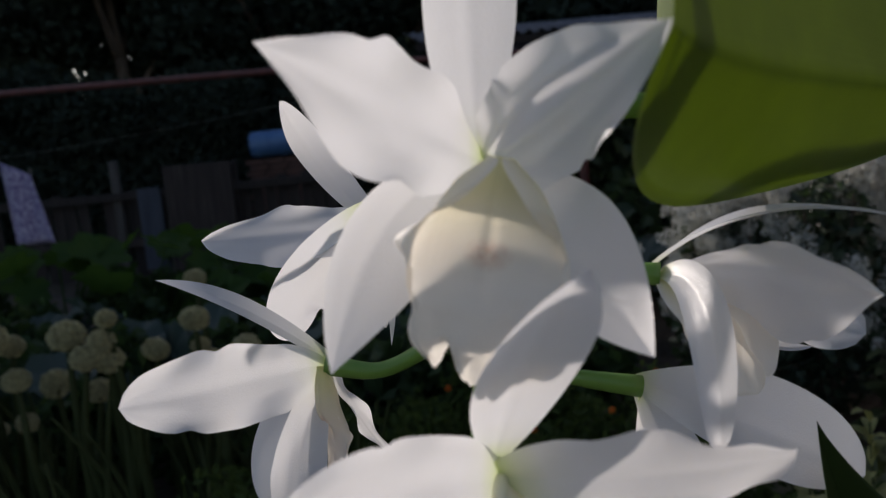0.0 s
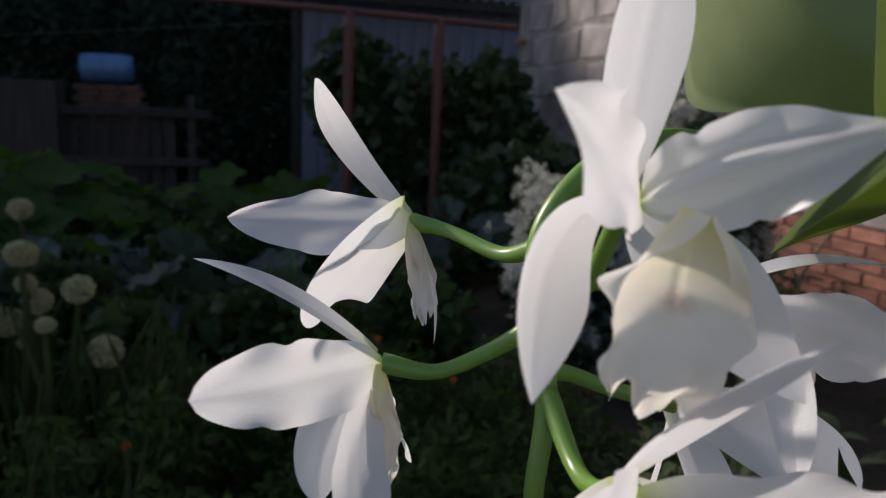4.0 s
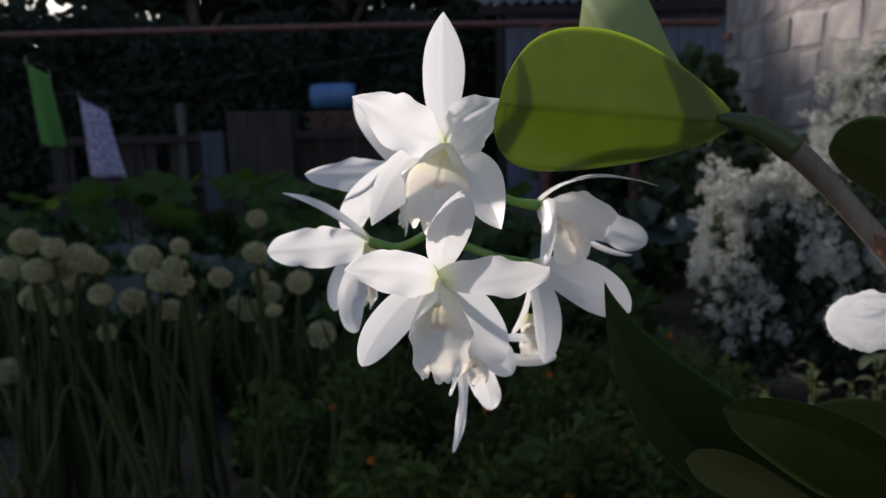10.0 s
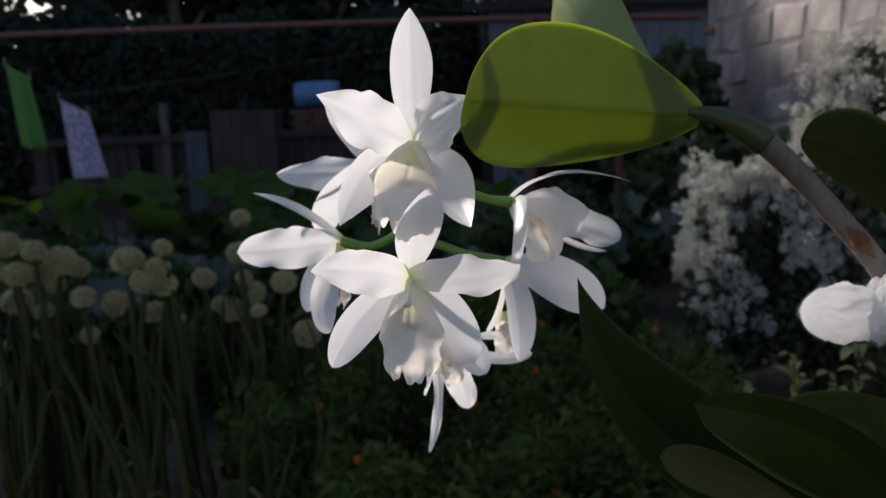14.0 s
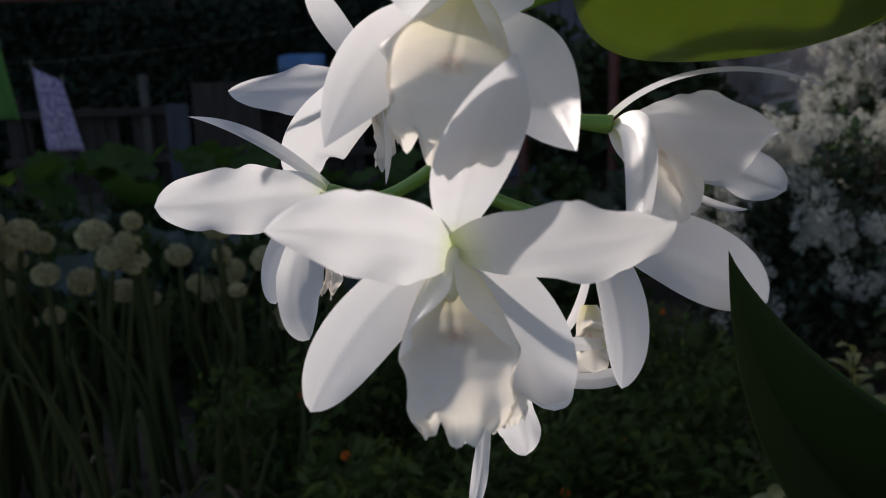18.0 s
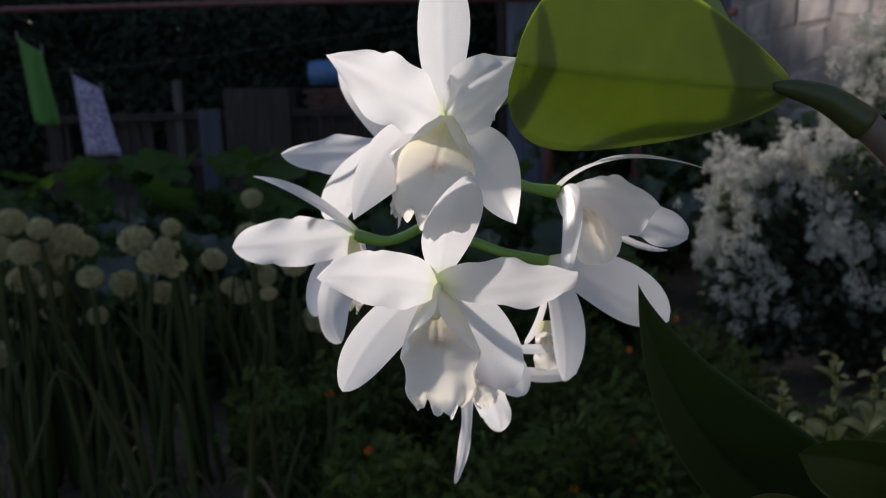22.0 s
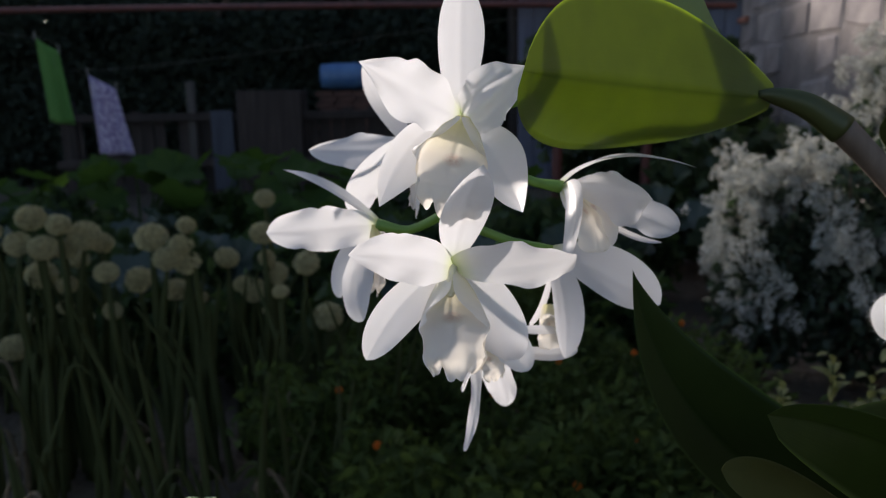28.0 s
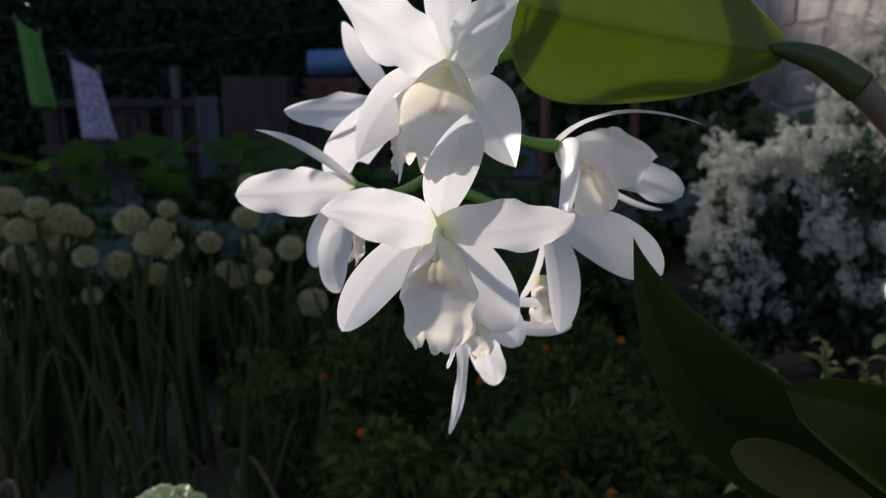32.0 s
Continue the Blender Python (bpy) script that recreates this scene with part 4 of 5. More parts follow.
def marigolds():
    rnd = random.Random(31)
    bloom = floret_ball("bloom", 0.0075, 46, 5, 0.0065)
    bloom.materials.clear()
    bloom.materials.append(ORANGE)
    shapes = [cloud("foliage", MARIGOLD_LEAF, [(0, 0, 0.22), (0.08, 0.03, 0.32), (-0.09, -0.02, 0.30), (0, -0.06, 0.12)], [(0.18, 0.16, 0.18), (0.11, 0.1, 0.12), (0.11, 0.1, 0.12), (0.17, 0.15, 0.12)], 1500, 0.034, 61 + k, 2.4, 0.3, 0.6) for k in range(4)]
    stems = tube("stem", [(0, 0, -0.04), (0.01, 0, 0.18), (0, 0.01, 0.36)], [0.008, 0.006, 0.003], PEDICEL, 6)
    spots = [(0.10, 1.9), (0.42, 1.75), (0.30, 2.15), (0.60, 2.30), (0.75, 1.95), (-0.12, 2.3), (0.05, 2.6), (0.45, 2.65), (0.85, 2.5), (-0.35, 2.0), (-0.3, 2.75), (0.2, 1.55), (0.58, 1.5), (-0.15, 1.65), (0.3, 3.0), (0.95, 1.75), (0.35, 1.35), (0.7, 1.25), (1.0, 1.4), (0.0, 1.4)]
    for k, (x, y) in enumerate(spots):
        m = thing("marigold_plant", (x, y, 0), "bushy green marigold with a few orange blooms", "marigold", "marigolds")
        sc = rnd.uniform(1.0, 1.3)
        part("stem", stems, m)
        part("foliage", shapes[k % 4], m, at=pose(0, 0, 0, 0, 0, rnd.uniform(0, 360)) @ Matrix.Scale(sc, 4))
        for b in range(rnd.choice((0, 1, 1))):
            a, r = rnd.uniform(0, 6.28), rnd.uniform(0.02, 0.10)
            h = rnd.uniform(0.38, 0.46)
            part("bloom", bloom, m, at=pose(r * math.cos(a), r * math.sin(a), h, rnd.uniform(-20, 20), 0, 0))
            part("bloom_stalk", tube("bloom_stalk", [(0, 0, 0.15), (r * 0.6 * math.cos(a), r * 0.6 * math.sin(a), 0.3), (r * math.cos(a), r * math.sin(a), h)], [0.004, 0.003, 0.002], ONION_STALK, 5, 3), m)


marigolds()


def blossom_shrub(x, y, height, wide, seed, puffs):
    rnd = random.Random(seed)
    s = thing("blossom_shrub", (x, y, 0), "shrub covered in clusters of tiny greyish-white blossoms", "shrub", "white-flowering shrubs")
    for k in range(5):
        a = k * 1.3
        part("stem", tube("stem", [(0, 0, -0.05), (0.1 * math.cos(a), 0.1 * math.sin(a), height * 0.4), (wide * 0.5 * math.cos(a), wide * 0.4 * math.sin(a), height * 0.85)], [0.012, 0.009, 0.004], BARK, 6), s)
    part("foliage", cloud("foliage", SHRUB_LEAF, [(0, 0, height * 0.35), (0, 0, height * 0.65)], [(wide * 0.9, wide * 0.75, height * 0.35), (wide * 0.75, wide * 0.65, height * 0.3)], 2600, 0.06, seed), s)
    cs, ss = [], []
    for k in range(int(puffs * 0.42)):
        # one spray: a plume of small clusters leaning outwards and up
        a, u = rnd.uniform(0, 6.28), rnd.random()
        h = height * (0.32 + 0.66 * u)
        r = wide * math.sqrt(max(0.08, 1 - ((h / height - 0.5) / 0.62) ** 2)) * rnd.uniform(0.72, 0.98)
        c = Vector((r * math.cos(a), r * 0.85 * math.sin(a), h))
        lean = Vector((math.cos(a), math.sin(a), rnd.uniform(0.4, 1.4))).normalized()
        for m in range(8):
            q = rnd.uniform(0.022, 0.046) * (1.15 - 0.06 * m)
            p = c + lean * (0.018 * m - 0.05) + Vector((rnd.uniform(-1, 1), rnd.uniform(-1, 1), rnd.uniform(-1, 1))) * 0.062
            cs.append(tuple(p))
            ss.append((q, q, q * rnd.uniform(0.8, 1.5)))
    part("blossom", cloud("blossom", BLOSSOM, cs, ss, puffs * 260, 0.0105, seed + 1, 0.9), s)


blossom_shrub(1.34, 3.20, 0.98, 0.26, 7, 95)
blossom_shrub(1.68, 3.10, 1.06, 0.31, 17, 95)
blossom_shrub(1.99, 3.45, 1.52, 0.27, 27, 110)
blossom_shrub(2.45, 3.6, 1.30, 0.3, 37, 60)


def weeds():
    rnd = random.Random(51)
    lf = [blade("leaf", (0, 0, 0), (0.05, 0, 0.02), (0.11, 0, -0.02), 0.05 + 0.012 * k, (0, 0, 1), WEED_LEAF, 0.6, 0.8, nu=9, nv=5, seed=k) for k in range(3)]
    spots = [(1.02, 1.8), (1.14, 1.95), (1.22, 1.75), (1.42, 2.0), (1.6, 2.2), (1.3, 1.6), (1.9, 2.4), (2.1, 2.0), (1.7, 1.7), (2.3, 2.9), (2.55, 3.4), (1.7, 2.7), (1.9, 2.85),
             (2.7, 2.6), (2.75, 3.1), (2.9, 3.7), (2.4, 2.3), (1.45, 1.3), (1.85, 1.35), (1.1, 1.2), (2.0, 1.65), (2.6, 1.9)]
    for k, (x, y) in enumerate(spots):
        w = thing("weed", (x, y, 0), "leafy pale green weed beside the house wall", "weed", "weeds by the wall")
        h = rnd.uniform(0.32, 0.58) if k > 2 else 0.38
        part("stem", tube("stem", [(0, 0, -0.04), (0.02, 0, h * 0.5), (0, 0.02, h)], [0.006, 0.005, 0.002], PEDICEL, 6), w)
        for m in range(20):
            z = h * (0.12 + 0.88 * m / 19)
            part("leaf", rnd.choice(lf), w, at=pose(0, 0, z, 0, 0, m * 137.5) @ pose(0, 0, 0, 0, rnd.uniform(-45, 15), 0) @ Matrix.Scale(rnd.uniform(0.8, 1.6) * (1.25 - 0.6 * m / 19), 4))
    pale = [blade("leaf", (0, 0, 0), (0.02, 0, 0.010), (0.042, 0, -0.006), 0.018 + 0.004 * k, (0, 0, 1), SUNLIT_WEED, 0.6, 0.8, nu=9, nv=5, seed=k) for k in range(3)]
    for x, y, h in ((0.58, 1.12, 0.82), (0.67, 1.17, 0.77), (0.74, 1.22, 0.80), (0.55, 1.22, 0.74), (0.63, 1.06, 0.76), (0.53, 1.10, 0.75)):
        w = thing("sunlit_weed", (x, y, 0), "tall weed with a tuft of small leaves coloured pale yellowish as if sunlit", "weed", "pale weeds")
        part("stem", tube("stem", [(0, 0, -0.04), (0.02, 0.01, h * 0.5), (0, 0, h)], [0.004, 0.003, 0.0015], ONION_STALK, 6), w)
        for m in range(26):
            z = h * (0.55 + 0.45 * m / 25)
            part("leaf", rnd.choice(pale), w, at=pose(0.01 * (1 - m / 25), 0, z, 0, 0, m * 137.5) @ pose(0, 0, 0, 0, rnd.uniform(-60, 15), 0) @ Matrix.Scale(rnd.uniform(0.9, 1.6) * (1.25 - 0.6 * m / 25), 4))
    d = part("dry_stalk", tube("dry_stalk", [(2.05, 2.55, -0.03), (2.06, 2.56, 0.4), (2.02, 2.58, 0.62), (2.12, 2.52, 0.88)], [0.012, 0.010, 0.008, 0.004], ONION_DRY, 7))
    tagged(d, "dry reddish-brown dead stalk standing in the weeds", "stalk")


weeds()


# ---- the orchid ----
def flower(name, centre, label, blades, lip=None, column=None):
    """blades: (part name, mid, tip, width, facing, outline p, q, cup, ruffle, skew, twist)."""
    f = thing(name, centre, label, "orchid flower", "orchid flowers")
    for k, (what, mid, tip, width, face, p, q, cup, ruffle, skew, twist, *full) in enumerate(blades):
        part(what, blade(what, (0, 0.009 if what == "sepal" else 0, 0), *local(f, [mid, tip]), width, face, LIP if what == "lip" else PETAL, p, q, cup, ruffle, 2.5, twist, 0, 0, skew, 17 * k + len(label), 44, 25, 0.0, *full[:1] or (2.2,), 0.0, *full[1:]), f)
    if lip:
        axis, front, length, spread, delay, seed, *start = lip
        lip_parts(f, LipShape(axis, front, length, spread, seed, delay, *start), "cream frilled lip with a yellowish throat")
    if column:
        a, n = Vector(column[0]), column[1]
        part("column", tube("column", [(0, 0, 0), a * 0.45 + Vector((0, 0, 0.003)), a * 0.85, a], [n * 0.7, n * 0.8, n, n * 0.6], COLUMN, 14), f)
    return f


flower("orchid_flower", (0.0130, 0.392, 1.2195), "large white orchid flower facing forward with a cream throat", [
    ("sepal", (0.0130, 0.397, 1.253), (0.0140, 0.389, 1.2865), 0.0225, (0.0, -1.0, 0.1), 0.75, 0.95, 0.15, 0, 0, 0),
    ("petal", (-0.0063, 0.3695, 1.2300), (-0.0305, 0.3497, 1.2446), 0.0303, (0.13, -0.94, 0.32), 0.84, 1.13, 0.08, 0.0015, 0.0, 0, 2.05),
    ("petal", (0.0245, 0.3777, 1.2259), (0.0399, 0.3408, 1.2413), 0.0270, (-0.63, -0.74, -0.24), 0.74, 0.88, 0.18, 0.0015, -0.14, 0, 1.93, 0.07),
    ("sepal", (-0.0103, 0.3892, 1.2078), (-0.0252, 0.3630, 1.1807), 0.0217, (0.06, -1.0, -0.01), 1.17, 1.02, 0.15, 0, -0.23, 0),
    ("sepal", (0.0300, 0.3890, 1.1985), (0.0395, 0.3579, 1.1780), 0.0262, (-0.32, -0.95, 0.03), 0.83, 1.00, 0.15, 0, -0.09, 0),
], ((-0.22, 0.03, -0.97), (-0.15, -0.98, 0.05), 0.0462, 1.06, 0.01, 1.3, (-0.0005, -0.0300, 0.0010), 0.2))

flower("orchid_flower", (0.008, 0.373, 1.150), "large white orchid flower hanging lowest in front", [
    ("sepal", (0.0130, 0.3570, 1.1795), (0.0209, 0.3322, 1.2020), 0.0227, (0.19, -0.88, -0.44), 0.76, 1.04, 0.15, 0, 0.08, 0, 2.05),
    ("petal", (-0.0133, 0.3465, 1.1612), (-0.0357, 0.3290, 1.1657), 0.0228, (0.10, -0.93, 0.30), 0.50, 0.90, 0.08, 0.0008, -0.08, 0, 2.01),
    ("petal", (0.0432, 0.3551, 1.1540), (0.0615, 0.3447, 1.1614), 0.0285, (0.53, -0.83, -0.19), 0.48, 1.01, 0.08, 0.0010, -0.19, 0, 2.32),
    ("sepal", (-0.0169, 0.3709, 1.1325), (-0.0339, 0.3648, 1.1070), 0.0208, (-0.05, -0.97, 0.20), 0.58, 0.65, 0.12, 0, -0.13, 0, 1.91),
    ("sepal", (0.0241, 0.3788, 1.1271), (0.0326, 0.3647, 1.1058), 0.0306, (0.42, -0.82, -0.39), 0.65, 0.38, 0.12, 0, -0.04, 0, 2.04),
], ((-0.01, -0.46, -0.89), (0.02, -0.9, 0.42), 0.0525, 0.94, 0.12, 2.1, (-0.0005, -0.002, 0.000), 0.05), ((-0.0022, -0.0070, -0.0125), 0.0027))

flower("orchid_flower", (-0.036, 0.462, 1.156), "white orchid flower turned aside, seen from behind", [
    ("sepal", (-0.0670, 0.4770, 1.1775), (-0.0960, 0.4924, 1.1860), 0.0100, (0.38, -0.40, 0.83), 0.32, 0.85, 0.15, 0, 0, 0, 2.29),
    ("petal", (-0.0626, 0.4496, 1.1565), (-0.0960, 0.4393, 1.1561), 0.0264, (0.01, -0.94, 0.34), 0.63, 0.62, 0.10, 0.0014, -0.04, 0, 2.05),
    ("sepal", (-0.0465, 0.4430, 1.1275), (-0.0424, 0.4290, 1.1070), 0.0175, (-0.08, -0.90, -0.43), 0.58, 0.52, 0.15, 0.0004, -0.06, 0, 2.27),
    ("sepal", (-0.0530, 0.460, 1.1340), (-0.0575, 0.450, 1.1150), 0.022, (-0.7, -0.7, 0.0), 0.5, 0.60, 0.15, 0, 0, 0),
    ("petal", (-0.028, 0.482, 1.130), (-0.015, 0.500, 1.100), 0.012, (0.9, -0.2, 0.3), 0.5, 0.9, 0.12, 0.001, 0, 0),
], ((0.02, -0.20, -0.96), (0.6, 0.75, 0.0), 0.042, 0.38, 0.1, 3))

flower("orchid_flower", (-0.016, 0.507, 1.196), "white orchid flower at the back of the spray", [
    ("sepal", (-0.0376, 0.5436, 1.2230), (-0.0501, 0.5394, 1.2487), 0.0193, (0.56, -0.73, 0.40), 0.30, 0.60, 0.15, 0, 0, 0),
    ("petal", (-0.0437, 0.5119, 1.1964), (-0.0843, 0.5192, 1.1958), 0.0286, (-0.34, -0.65, 0.69), 0.55, 0.78, 0.12, 0.0010, -0.21, 0, 2.41),
    ("sepal", (-0.0427, 0.5012, 1.1720), (-0.0451, 0.5235, 1.1585), 0.0300, (0.40, -0.88, -0.25), 0.18, 0.68, 0.15, 0, 0.18, 0, 2.65),
    ("sepal", (-0.013, 0.490, 1.178), (-0.014, 0.478, 1.156), 0.007, (0.9, -0.4, 0.2), 0.5, 0.8, 0.15, 0, 0, 0),
], ((0.05, -0.45, -0.86), (0.5, 0.8, 0.0), 0.040, 0.42, 0.1, 4))

flower("orchid_flower", (0.068, 0.432, 1.180), "white orchid flower facing away to the side", [
    ("sepal", (0.094, 0.420, 1.1965), (0.1340, 0.412, 1.191), 0.0145, (-0.25, 0.1, 0.95), 0.45, 1.15, 0.2, 0, 0, 0),
    ("petal", (0.0877, 0.4091, 1.1823), (0.1029, 0.3804, 1.1793), 0.0304, (-0.07, -0.97, -0.22), 1.5, 1.2, 0.15, 0.0012, 0.27, 0, 2.06),
    ("petal", (0.1015, 0.4421, 1.1678), (0.1312, 0.4308, 1.1547), 0.0251, (0.23, -0.79, 0.57), 0.93, 0.47, 0.12, 0.0008, 0.07, 0, 2.25),
    ("petal", (0.0712, 0.4085, 1.1745), (0.0625, 0.3820, 1.1450), 0.0150, (-0.81, -0.05, 0.59), 0.60, 0.40, 0.20, 0, -0.12, 0, 2.47),
    ("sepal", (0.103, 0.456, 1.152), (0.131, 0.461, 1.143), 0.0075, (0.1, -0.5, 0.9), 0.5, 0.8, 0.2, 0, 0, 0),
    ("lip", (0.0795, 0.4170, 1.1670), (0.0850, 0.4080, 1.1485), 0.0210, (0.45, -0.85, 0.25), 0.55, 0.30, -0.45, 0.0010, 0, 0),
    ("lip", (0.0850, 0.4230, 1.1680), (0.0880, 0.4160, 1.1500), 0.0150, (-0.2, -0.95, 0.25), 0.55, 0.30, 0.40, 0.0010, 0, 0),
])

flower("orchid_flower", (0.016, 0.436, 1.105), "white orchid flower hanging at the bottom of the spray", [
    ("sepal", (0.0205, 0.436, 1.064), (0.0128, 0.431, 1.0265), 0.0072, (-0.5, -0.85, 0.0), 0.25, 0.45, 0.15, 0.0006, 0, 0),
    ("petal", (0.0325, 0.446, 1.070), (0.0391, 0.450, 1.0465), 0.0175, (0.0, -1.0, 0.2), 0.45, 0.60, 0.12, 0.001, 0, 0),
    ("petal", (0.0375, 0.426, 1.096), (0.0450, 0.420, 1.0790), 0.0200, (-0.2, -0.9, 0.3), 0.45, 0.45, 0.16, 0.0008, 0, 0),
    ("petal", (0.0190, 0.426, 1.089), (0.0120, 0.415, 1.0700), 0.0110, (-0.7, -0.6, 0.2), 0.5, 0.5, 0.25, 0.001, 0, 20),
], ((0.25, -0.25, -0.90), (0.30, -0.85, 0.4), 0.0225, 1.0, 0.1, 6, (0.0095, -0.012, -0.0095)))

half_hidden = flower("orchid_flower", (0.0645, 0.4430, 1.1420), "white orchid flower half hidden behind the others", [
    ("sepal", (0.0900, 0.4290, 1.1325), (0.1177, 0.4120, 1.1190), 0.0285, (0.10, -0.98, 0.16), 0.80, 0.65, 0.12, 0, -0.17, 0, 2.25),
    ("sepal", (0.0690, 0.4270, 1.1150), (0.0680, 0.4140, 1.0888), 0.0168, (-0.16, -0.98, 0.10), 0.62, 0.74, 0.15, 0, -0.28, 0, 2.11),
])
for what, base, mid, tip, width, face, p, q, cup, ruffle, mat in (
        ("sepal", (0.036, 0.443, 1.0862), (0.060, 0.440, 1.0824), (0.0788, 0.437, 1.0862), 0.0078, (0.05, -0.85, 0.5), 0.3, 0.45, 0.15, 0, PETAL),
        ("sepal", (0.0645, 0.447, 1.138), (0.0605, 0.446, 1.114), (0.0515, 0.443, 1.0988), 0.0048, (0.5, -0.85, 0.1), 0.4, 0.4, 0.15, 0, PETAL),
        ("lip", (0.0622, 0.441, 1.112), (0.0622, 0.438, 1.099), (0.0627, 0.4355, 1.0868), 0.0125, (-0.15, -0.97, 0.1), 0.25, 0.12, 0.35, 0.0014, LIP),
        ("lip", (0.0655, 0.443, 1.097), (0.0640, 0.438, 1.103), (0.0618, 0.433, 1.1085), 0.0105, (-0.3, -0.9, -0.3), 0.35, 0.25, 0.3, 0.0012, LIP),
        ("petal", (0.068, 0.435, 1.0985), (0.0565, 0.434, 1.0990), (0.0450, 0.434, 1.0992), 0.0052, (0.0, -0.9, 0.4), 0.3, 0.4, 0.1, 0, PETAL)):
    part(what, blade(what, *local(half_hidden, [base, mid, tip]), width, face, mat, p, q, cup, ruffle, 3.0, nu=26, nv=15, seed=4), half_hidden)

STEM_TOP, LEAF_FOOT = (0.185, 0.454, 1.226), (0.186, 0.452, 1.225)
orchid = thing("orchid_plant", (0.36, 0.47, 0.82), "potted orchid with thick glossy leaves and an arching flower stalk", "orchid")


def grow(name, pts, radii, mat, label="", sides=12):
    return part(name, tube(name, local(orchid, pts), radii, mat, sides), orchid, label)


stalk = grow("flower_stalk", [STEM_TOP, (0.130, 0.472, 1.2225), (0.075, 0.470, 1.2315), (0.041, 0.459, 1.226), (0.024, 0.456, 1.214), (0.0150, 0.455, 1.199), (0.0132, 0.451, 1.181), (0.013, 0.438, 1.150), (0.008, 0.432, 1.120), (0.013, 0.436, 1.106)],
             [0.0045, 0.0045, 0.0045, 0.0045, 0.0043, 0.0042, 0.0036, 0.0032, 0.0034], PEDICEL)
for pts in ([(0.0148, 0.454, 1.196), (0.008, 0.472, 1.190), (-0.004, 0.494, 1.194), (-0.016, 0.507, 1.196)],
            [(0.014, 0.447, 1.173), (0.000, 0.455, 1.161), (-0.018, 0.459, 1.153), (-0.036, 0.462, 1.156)],
            [(0.015, 0.446, 1.182), (0.019, 0.430, 1.188), (0.014, 0.406, 1.210), (0.011, 0.394, 1.219)],
            [(0.013, 0.438, 1.152), (0.012, 0.412, 1.138), (0.009, 0.390, 1.143), (0.007, 0.374, 1.151)],
            [(0.016, 0.447, 1.186), (0.040, 0.442, 1.186), (0.055, 0.436, 1.182), (0.068, 0.432, 1.180)],
            [(0.013, 0.440, 1.158), (0.024, 0.446, 1.1545), (0.042, 0.446, 1.1475), (0.0640, 0.4435, 1.1422)]):
    grow("pedicel", pts, [0.0036, 0.0028, 0.0026, 0.0036], PEDICEL)


def orchid_leaf(base, mid, tip, width, face, mat=OLD_LEAF, label="", p=0.55, q=0.5, fold=0.12, cup=0.05, twist=0, seed=0, curl=0.0, full=2.2, notch=0.0, skew=0.0):
    me = blade("leaf", *local(orchid, [base, mid, tip]), width, face, mat, p, q, cup, 0, 2, twist, 0.0016, fold, skew, seed, 44, 19, curl, full, notch)
    return part("leaf", me, orchid, label)


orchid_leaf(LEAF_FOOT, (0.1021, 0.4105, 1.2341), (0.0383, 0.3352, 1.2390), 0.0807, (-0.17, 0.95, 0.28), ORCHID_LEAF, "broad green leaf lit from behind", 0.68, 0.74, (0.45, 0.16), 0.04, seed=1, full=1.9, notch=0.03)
orchid_leaf((0.186, 0.458, 1.226), (0.1238, 0.4619, 1.2735), (0.1088, 0.5149, 1.3105), 0.0832, (0.64, 0.76, 0.06), PALE_LEAF, "pale folded leaf", 1.45, 0.68, (0.16, 0.41), seed=2, full=2.13, skew=0.32)
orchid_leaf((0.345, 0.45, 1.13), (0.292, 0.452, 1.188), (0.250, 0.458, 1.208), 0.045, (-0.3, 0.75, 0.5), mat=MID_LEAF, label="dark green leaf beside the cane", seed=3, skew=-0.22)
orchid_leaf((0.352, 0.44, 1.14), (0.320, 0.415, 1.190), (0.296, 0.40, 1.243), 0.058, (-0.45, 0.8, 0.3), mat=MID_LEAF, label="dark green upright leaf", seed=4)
orchid_leaf((0.27, 0.41, 0.97), (0.1517, 0.4075, 1.0443), (0.1015, 0.4080, 1.1387), 0.057, (0.36, -0.93, -0.02), SHADED_LEAF, label="pointed green leaf coloured dark for the shade it hangs in", p=0.34, q=1.15, fold=(0.25, 0.45), seed=5, full=2.04, skew=0.18)
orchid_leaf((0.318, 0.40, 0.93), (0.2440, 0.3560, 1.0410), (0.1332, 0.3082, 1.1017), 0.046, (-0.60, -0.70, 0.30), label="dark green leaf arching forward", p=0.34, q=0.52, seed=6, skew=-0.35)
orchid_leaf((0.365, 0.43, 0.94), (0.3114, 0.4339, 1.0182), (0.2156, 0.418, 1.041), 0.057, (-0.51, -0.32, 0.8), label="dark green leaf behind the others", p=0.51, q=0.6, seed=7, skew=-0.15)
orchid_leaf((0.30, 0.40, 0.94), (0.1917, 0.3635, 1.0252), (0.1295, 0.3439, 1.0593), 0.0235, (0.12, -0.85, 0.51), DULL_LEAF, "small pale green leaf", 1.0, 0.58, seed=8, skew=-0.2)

grow("sheath", [(0.177, 0.449, 1.2275), (0.188, 0.450, 1.2260), (0.204, 0.447, 1.2205), (0.222, 0.443, 1.2075)], [0.0018, 0.0050, 0.0070, 0.0086], SHEATH, "brownish green sheath")
grow("cane", [(0.219, 0.443, 1.2105), (0.245, 0.447, 1.187), (0.272, 0.45, 1.159), (0.298, 0.452, 1.130), (0.318, 0.455, 1.10), (0.326, 0.458, 1.08)],
     [0.0076, 0.0070, 0.0070, 0.0070, 0.007, 0.0066], CANE_DARK, "grey-brown upper cane")
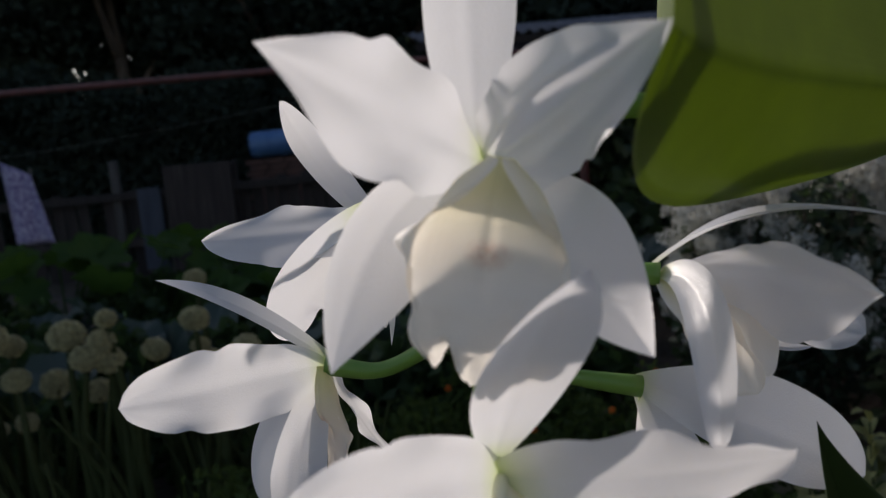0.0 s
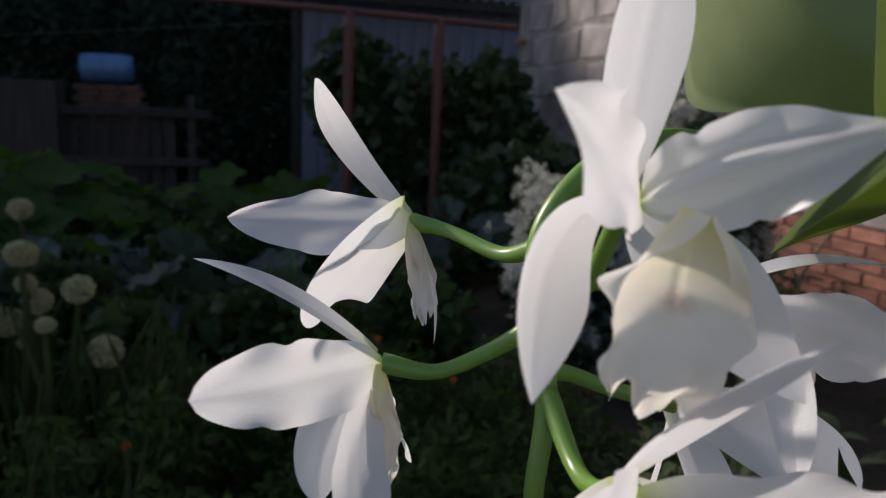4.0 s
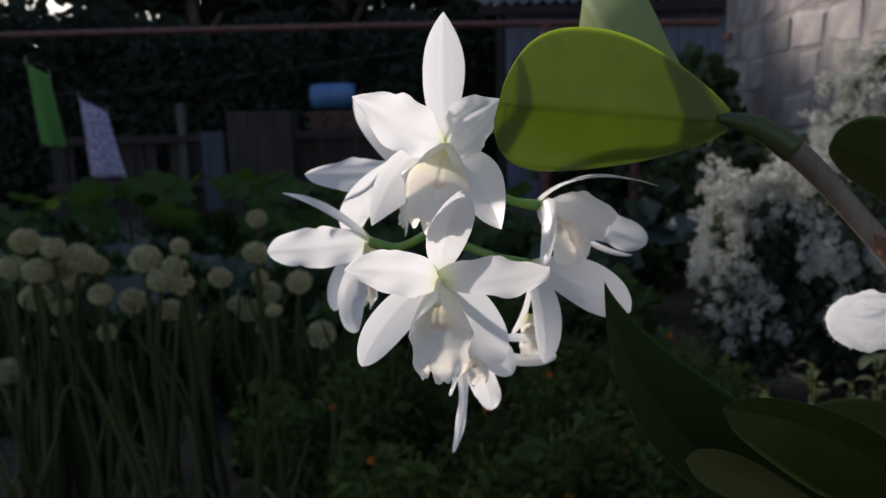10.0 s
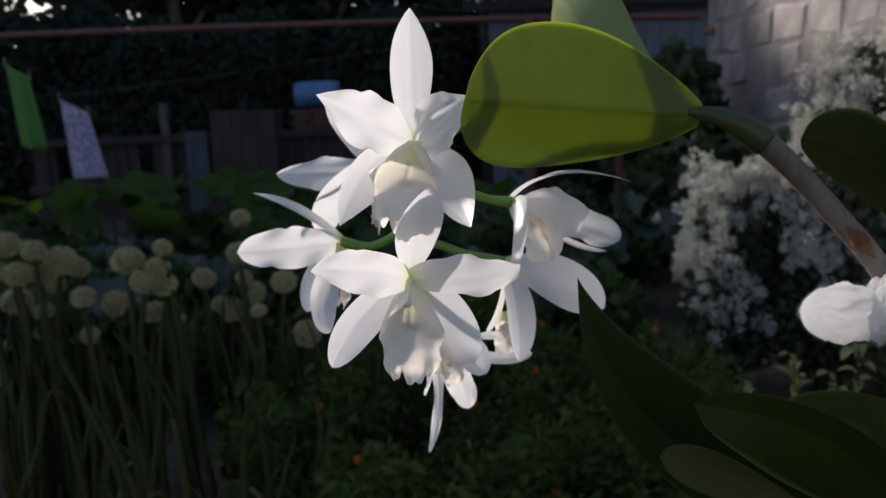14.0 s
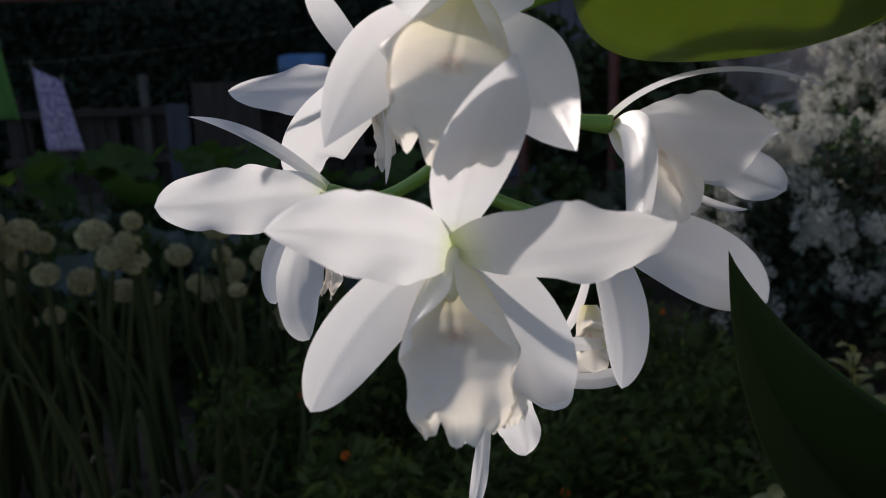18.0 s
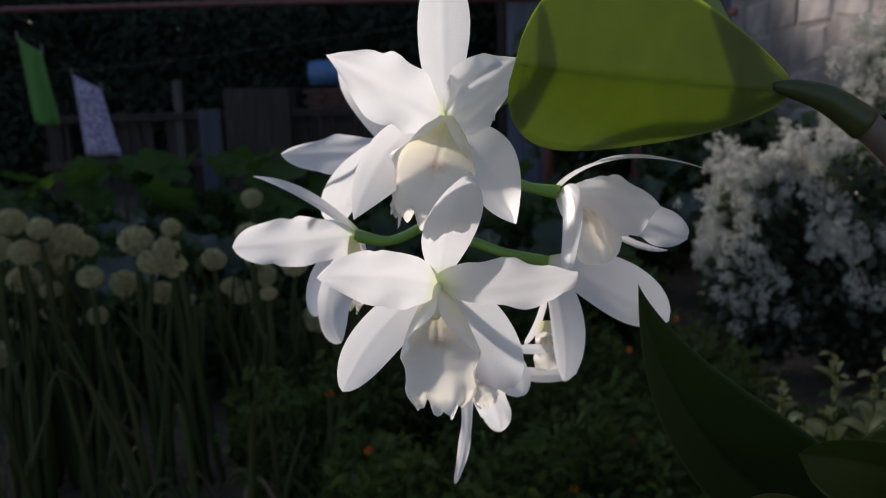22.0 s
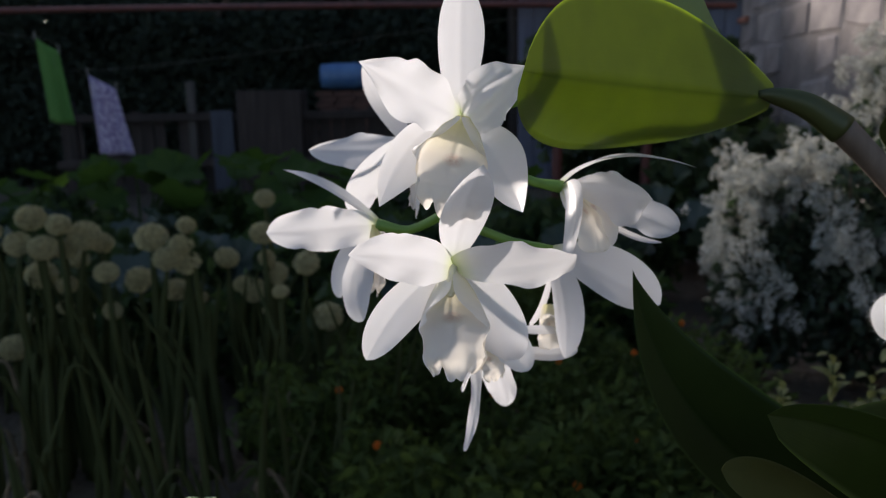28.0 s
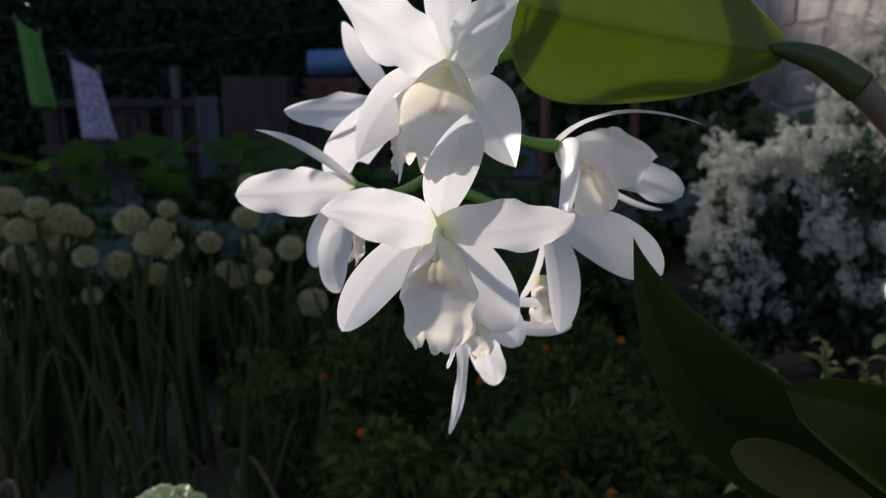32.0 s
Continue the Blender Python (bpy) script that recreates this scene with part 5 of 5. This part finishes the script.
grow("cane", [(0.325, 0.458, 1.084), (0.330, 0.46, 1.060), (0.325, 0.46, 1.00), (0.335, 0.468, 0.82)], [0.0062, 0.0066, 0.0062, 0.0065], CANE, "dry tan jointed cane")
grow("scar", [(0.274, 0.4445, 1.155), (0.283, 0.4445, 1.1455), (0.294, 0.446, 1.134)], [0.001, 0.0058, 0.001], SCAR, "reddish brown scar on the cane")
grow("cane", [(0.352, 0.448, 1.13), (0.346, 0.446, 1.073), (0.342, 0.445, 1.0), (0.350, 0.46, 0.82)], [0.004, 0.0048, 0.005, 0.005], CANE, "dry tan jointed cane")
for c in ((0.372, 0.45), (0.385, 0.5)):
    grow("cane", [(c[0] - 0.02, c[1] - 0.01, 1.15), (c[0], c[1], 1.02), (c[0], c[1], 0.82)], [0.006, 0.008, 0.007], CANE, "dry tan jointed cane")
for k, pts in enumerate([[(0.272, 0.41, 0.972), (0.31, 0.44, 0.90), (0.34, 0.46, 0.82)], [(0.318, 0.40, 0.932), (0.34, 0.43, 0.88), (0.35, 0.46, 0.82)], [(0.365, 0.43, 0.942), (0.37, 0.45, 0.88), (0.37, 0.47, 0.82)], [(0.30, 0.40, 0.942), (0.33, 0.44, 0.87), (0.345, 0.47, 0.82)]]):
    grow("leaf_foot", pts, [0.004, 0.005, 0.005], SHEATH)


def fleece_tie():
    """A strip of white fleece tied round the canes: two loops, a knot and loose folds."""
    f = thing("fleece_tie", (0.305, 0.445, 1.11), "white fuzzy fleece strip knotted round the orchid canes", "fleece tie")

    def lobe(name, c, size, turn, seed, pinch):
        nu, nv = 76, 96
        P = np.zeros((nu, nv, 3))
        rot = Euler([radians(a) for a in turn]).to_matrix()
        for i in range(nu):
            th = math.pi * i / (nu - 1)
            for j in range(nv):
                a = 2 * math.pi * j / nv
                d = Vector((-math.cos(th), math.sin(th) * math.cos(a), math.sin(th) * math.sin(a)))
                near = 0.5 + 0.5 * d.x
                w = 1 - pinch * near ** 2
                crease = abs(noise.noise(Vector((d.x * 1.6, d.y * 4.5, d.z * 4.5)) + Vector((seed * 3, 0, 0))))
                fold = 1 + 0.20 * math.sin(7 * a + 3 * d.x + seed) * near ** 1.3 + 0.16 * noise.noise(d * 1.9 + Vector((seed, 0, 0))) - 0.55 * near * crease - 0.16 * abs(noise.noise(d * 3.5 + Vector((0, seed, 0)))) - 0.05 * abs(noise.noise(d * 9)) - 0.03 * abs(noise.noise(d * 17)) + 0.02 * noise.noise(d * 31)
                q = Vector((d.x * size[0], d.y * size[1] * w * fold, d.z * size[2] * w * fold))
                P[i, j] = rot @ q + Vector(c)
        part(name, grid(name, P, FLEECE, True), f)
        rng = random.Random(int(seed * 100))
        verts, faces, uv = [], [], []
        flat = P.reshape(-1, 3)
        for k in range(900):
            i, j = rng.randrange(2, nu - 2), rng.randrange(nv)
            p0 = Vector(P[i, j])
            out = (p0 - Vector(c)).normalized() + Vector((rng.uniform(-1, 1), rng.uniform(-1, 1), rng.uniform(-1, 1)))
            p1 = p0 + out * rng.uniform(0.0010, 0.0028)
            e = Vector((rng.uniform(-1, 1), rng.uniform(-1, 1), rng.uniform(-1, 1))).normalized() * 0.00009
            b = len(verts)
            verts += [p0 - e, p0 + e, p1]
            faces.append((b, b + 1, b + 2))
            uv += [(0.5, 0.5)] * 3
        tagged(part("fuzz", as_mesh("fuzz", verts, faces, FLEECE, uv), f), kind="stuff")

    lobe("loop", (-0.027, -0.001, -0.010), (0.0295, 0.015, 0.0205), (0, 4, 0), 1, 0.2)
    lobe("knot", (-0.012, -0.013, -0.006), (0.008, 0.010, 0.0185), (0, 12, 0), 4.1, 0.2)
    lobe("fold", (-0.013, -0.014, -0.022), (0.004, 0.003, 0.008), (0, 80, 0), 7.7, 0.5)
    lobe("fold", (0.010, 0.002, 0.012), (0.028, 0.018, 0.016), (0, 35, 180), 5.2, 0.4)
    lobe("fold", (0.040, 0.006, 0.020), (0.034, 0.017, 0.026), (0, 25, 10), 6.6, 0.3)
    # the second loop stands open: a rolled, crumpled rim round a hollow
    nu, nv = 110, 48
    P = np.zeros((nu, nv, 3))
    for i in range(nu):
        th = 2 * math.pi * i / (nu - 1)
        for j in range(nv):
            ph = 2 * math.pi * j / nv
            d = Vector((math.cos(th), math.sin(ph) * 0.6, math.sin(th)))
            fat = 0.0078 * (1 + 0.30 * noise.noise(d * 2.1 + Vector((3, 0, 0))) - 0.35 * abs(noise.noise(d * 3.5)) - 0.12 * abs(noise.noise(d * 9)) + 0.04 * noise.noise(d * 21))
            r = 0.0170 + fat * math.cos(ph)
            P[i, j] = 0.011 + r * 1.10 * math.cos(th), -0.018 + fat * 1.3 * math.sin(ph) + 0.003 * math.sin(2 * th), -0.010 + r * math.sin(th)
    part("loop", grid("loop", P, FLEECE, True), f, "crumpled open loop of fleece")
    lobe("fold", (0.013, -0.008, -0.010), (0.016, 0.005, 0.016), (0, 30, 0), 9.4, 0.3)


fleece_tie()


def pot_and_stool():
    p = thing("flower_pot", (0.36, 0.47, 0.66), "plain terracotta pot filled with bark", "flower pot")
    prof = [(0.0, 0.0), (0.062, 0.0), (0.066, 0.006), (0.085, 0.135), (0.093, 0.137), (0.094, 0.165), (0.086, 0.165), (0.083, 0.15), (0.0, 0.15)]
    P = np.zeros((len(prof), 36, 3))
    for i, (r, z) in enumerate(prof):
        for j in range(36):
            P[i, j] = r * math.cos(6.2832 * j / 36), r * math.sin(6.2832 * j / 36), z
    part("body", grid("body", P, CLAY, True), p)
    part("bark_fill", cloud("bark_fill", BARK, [(0, 0, 0.152)], [(0.078, 0.078, 0.012)], 260, 0.022, 5, 1.4), p)
    s = thing("stool", (0.36, 0.47, 0), "plain weathered wooden stool under the pot", "stool")
    part("seat", box_mesh("seat", (0.30, 0.30, 0.03), BOARD, 0.004), s, at=pose(0, 0, 0.645))
    for a in (-1, 1):
        for b in (-1, 1):
            part("leg", box_mesh("leg", (0.035, 0.035, 0.66), BOARD, 0.003), s, at=pose(a * 0.12, b * 0.12, 0.30))


pot_and_stool()
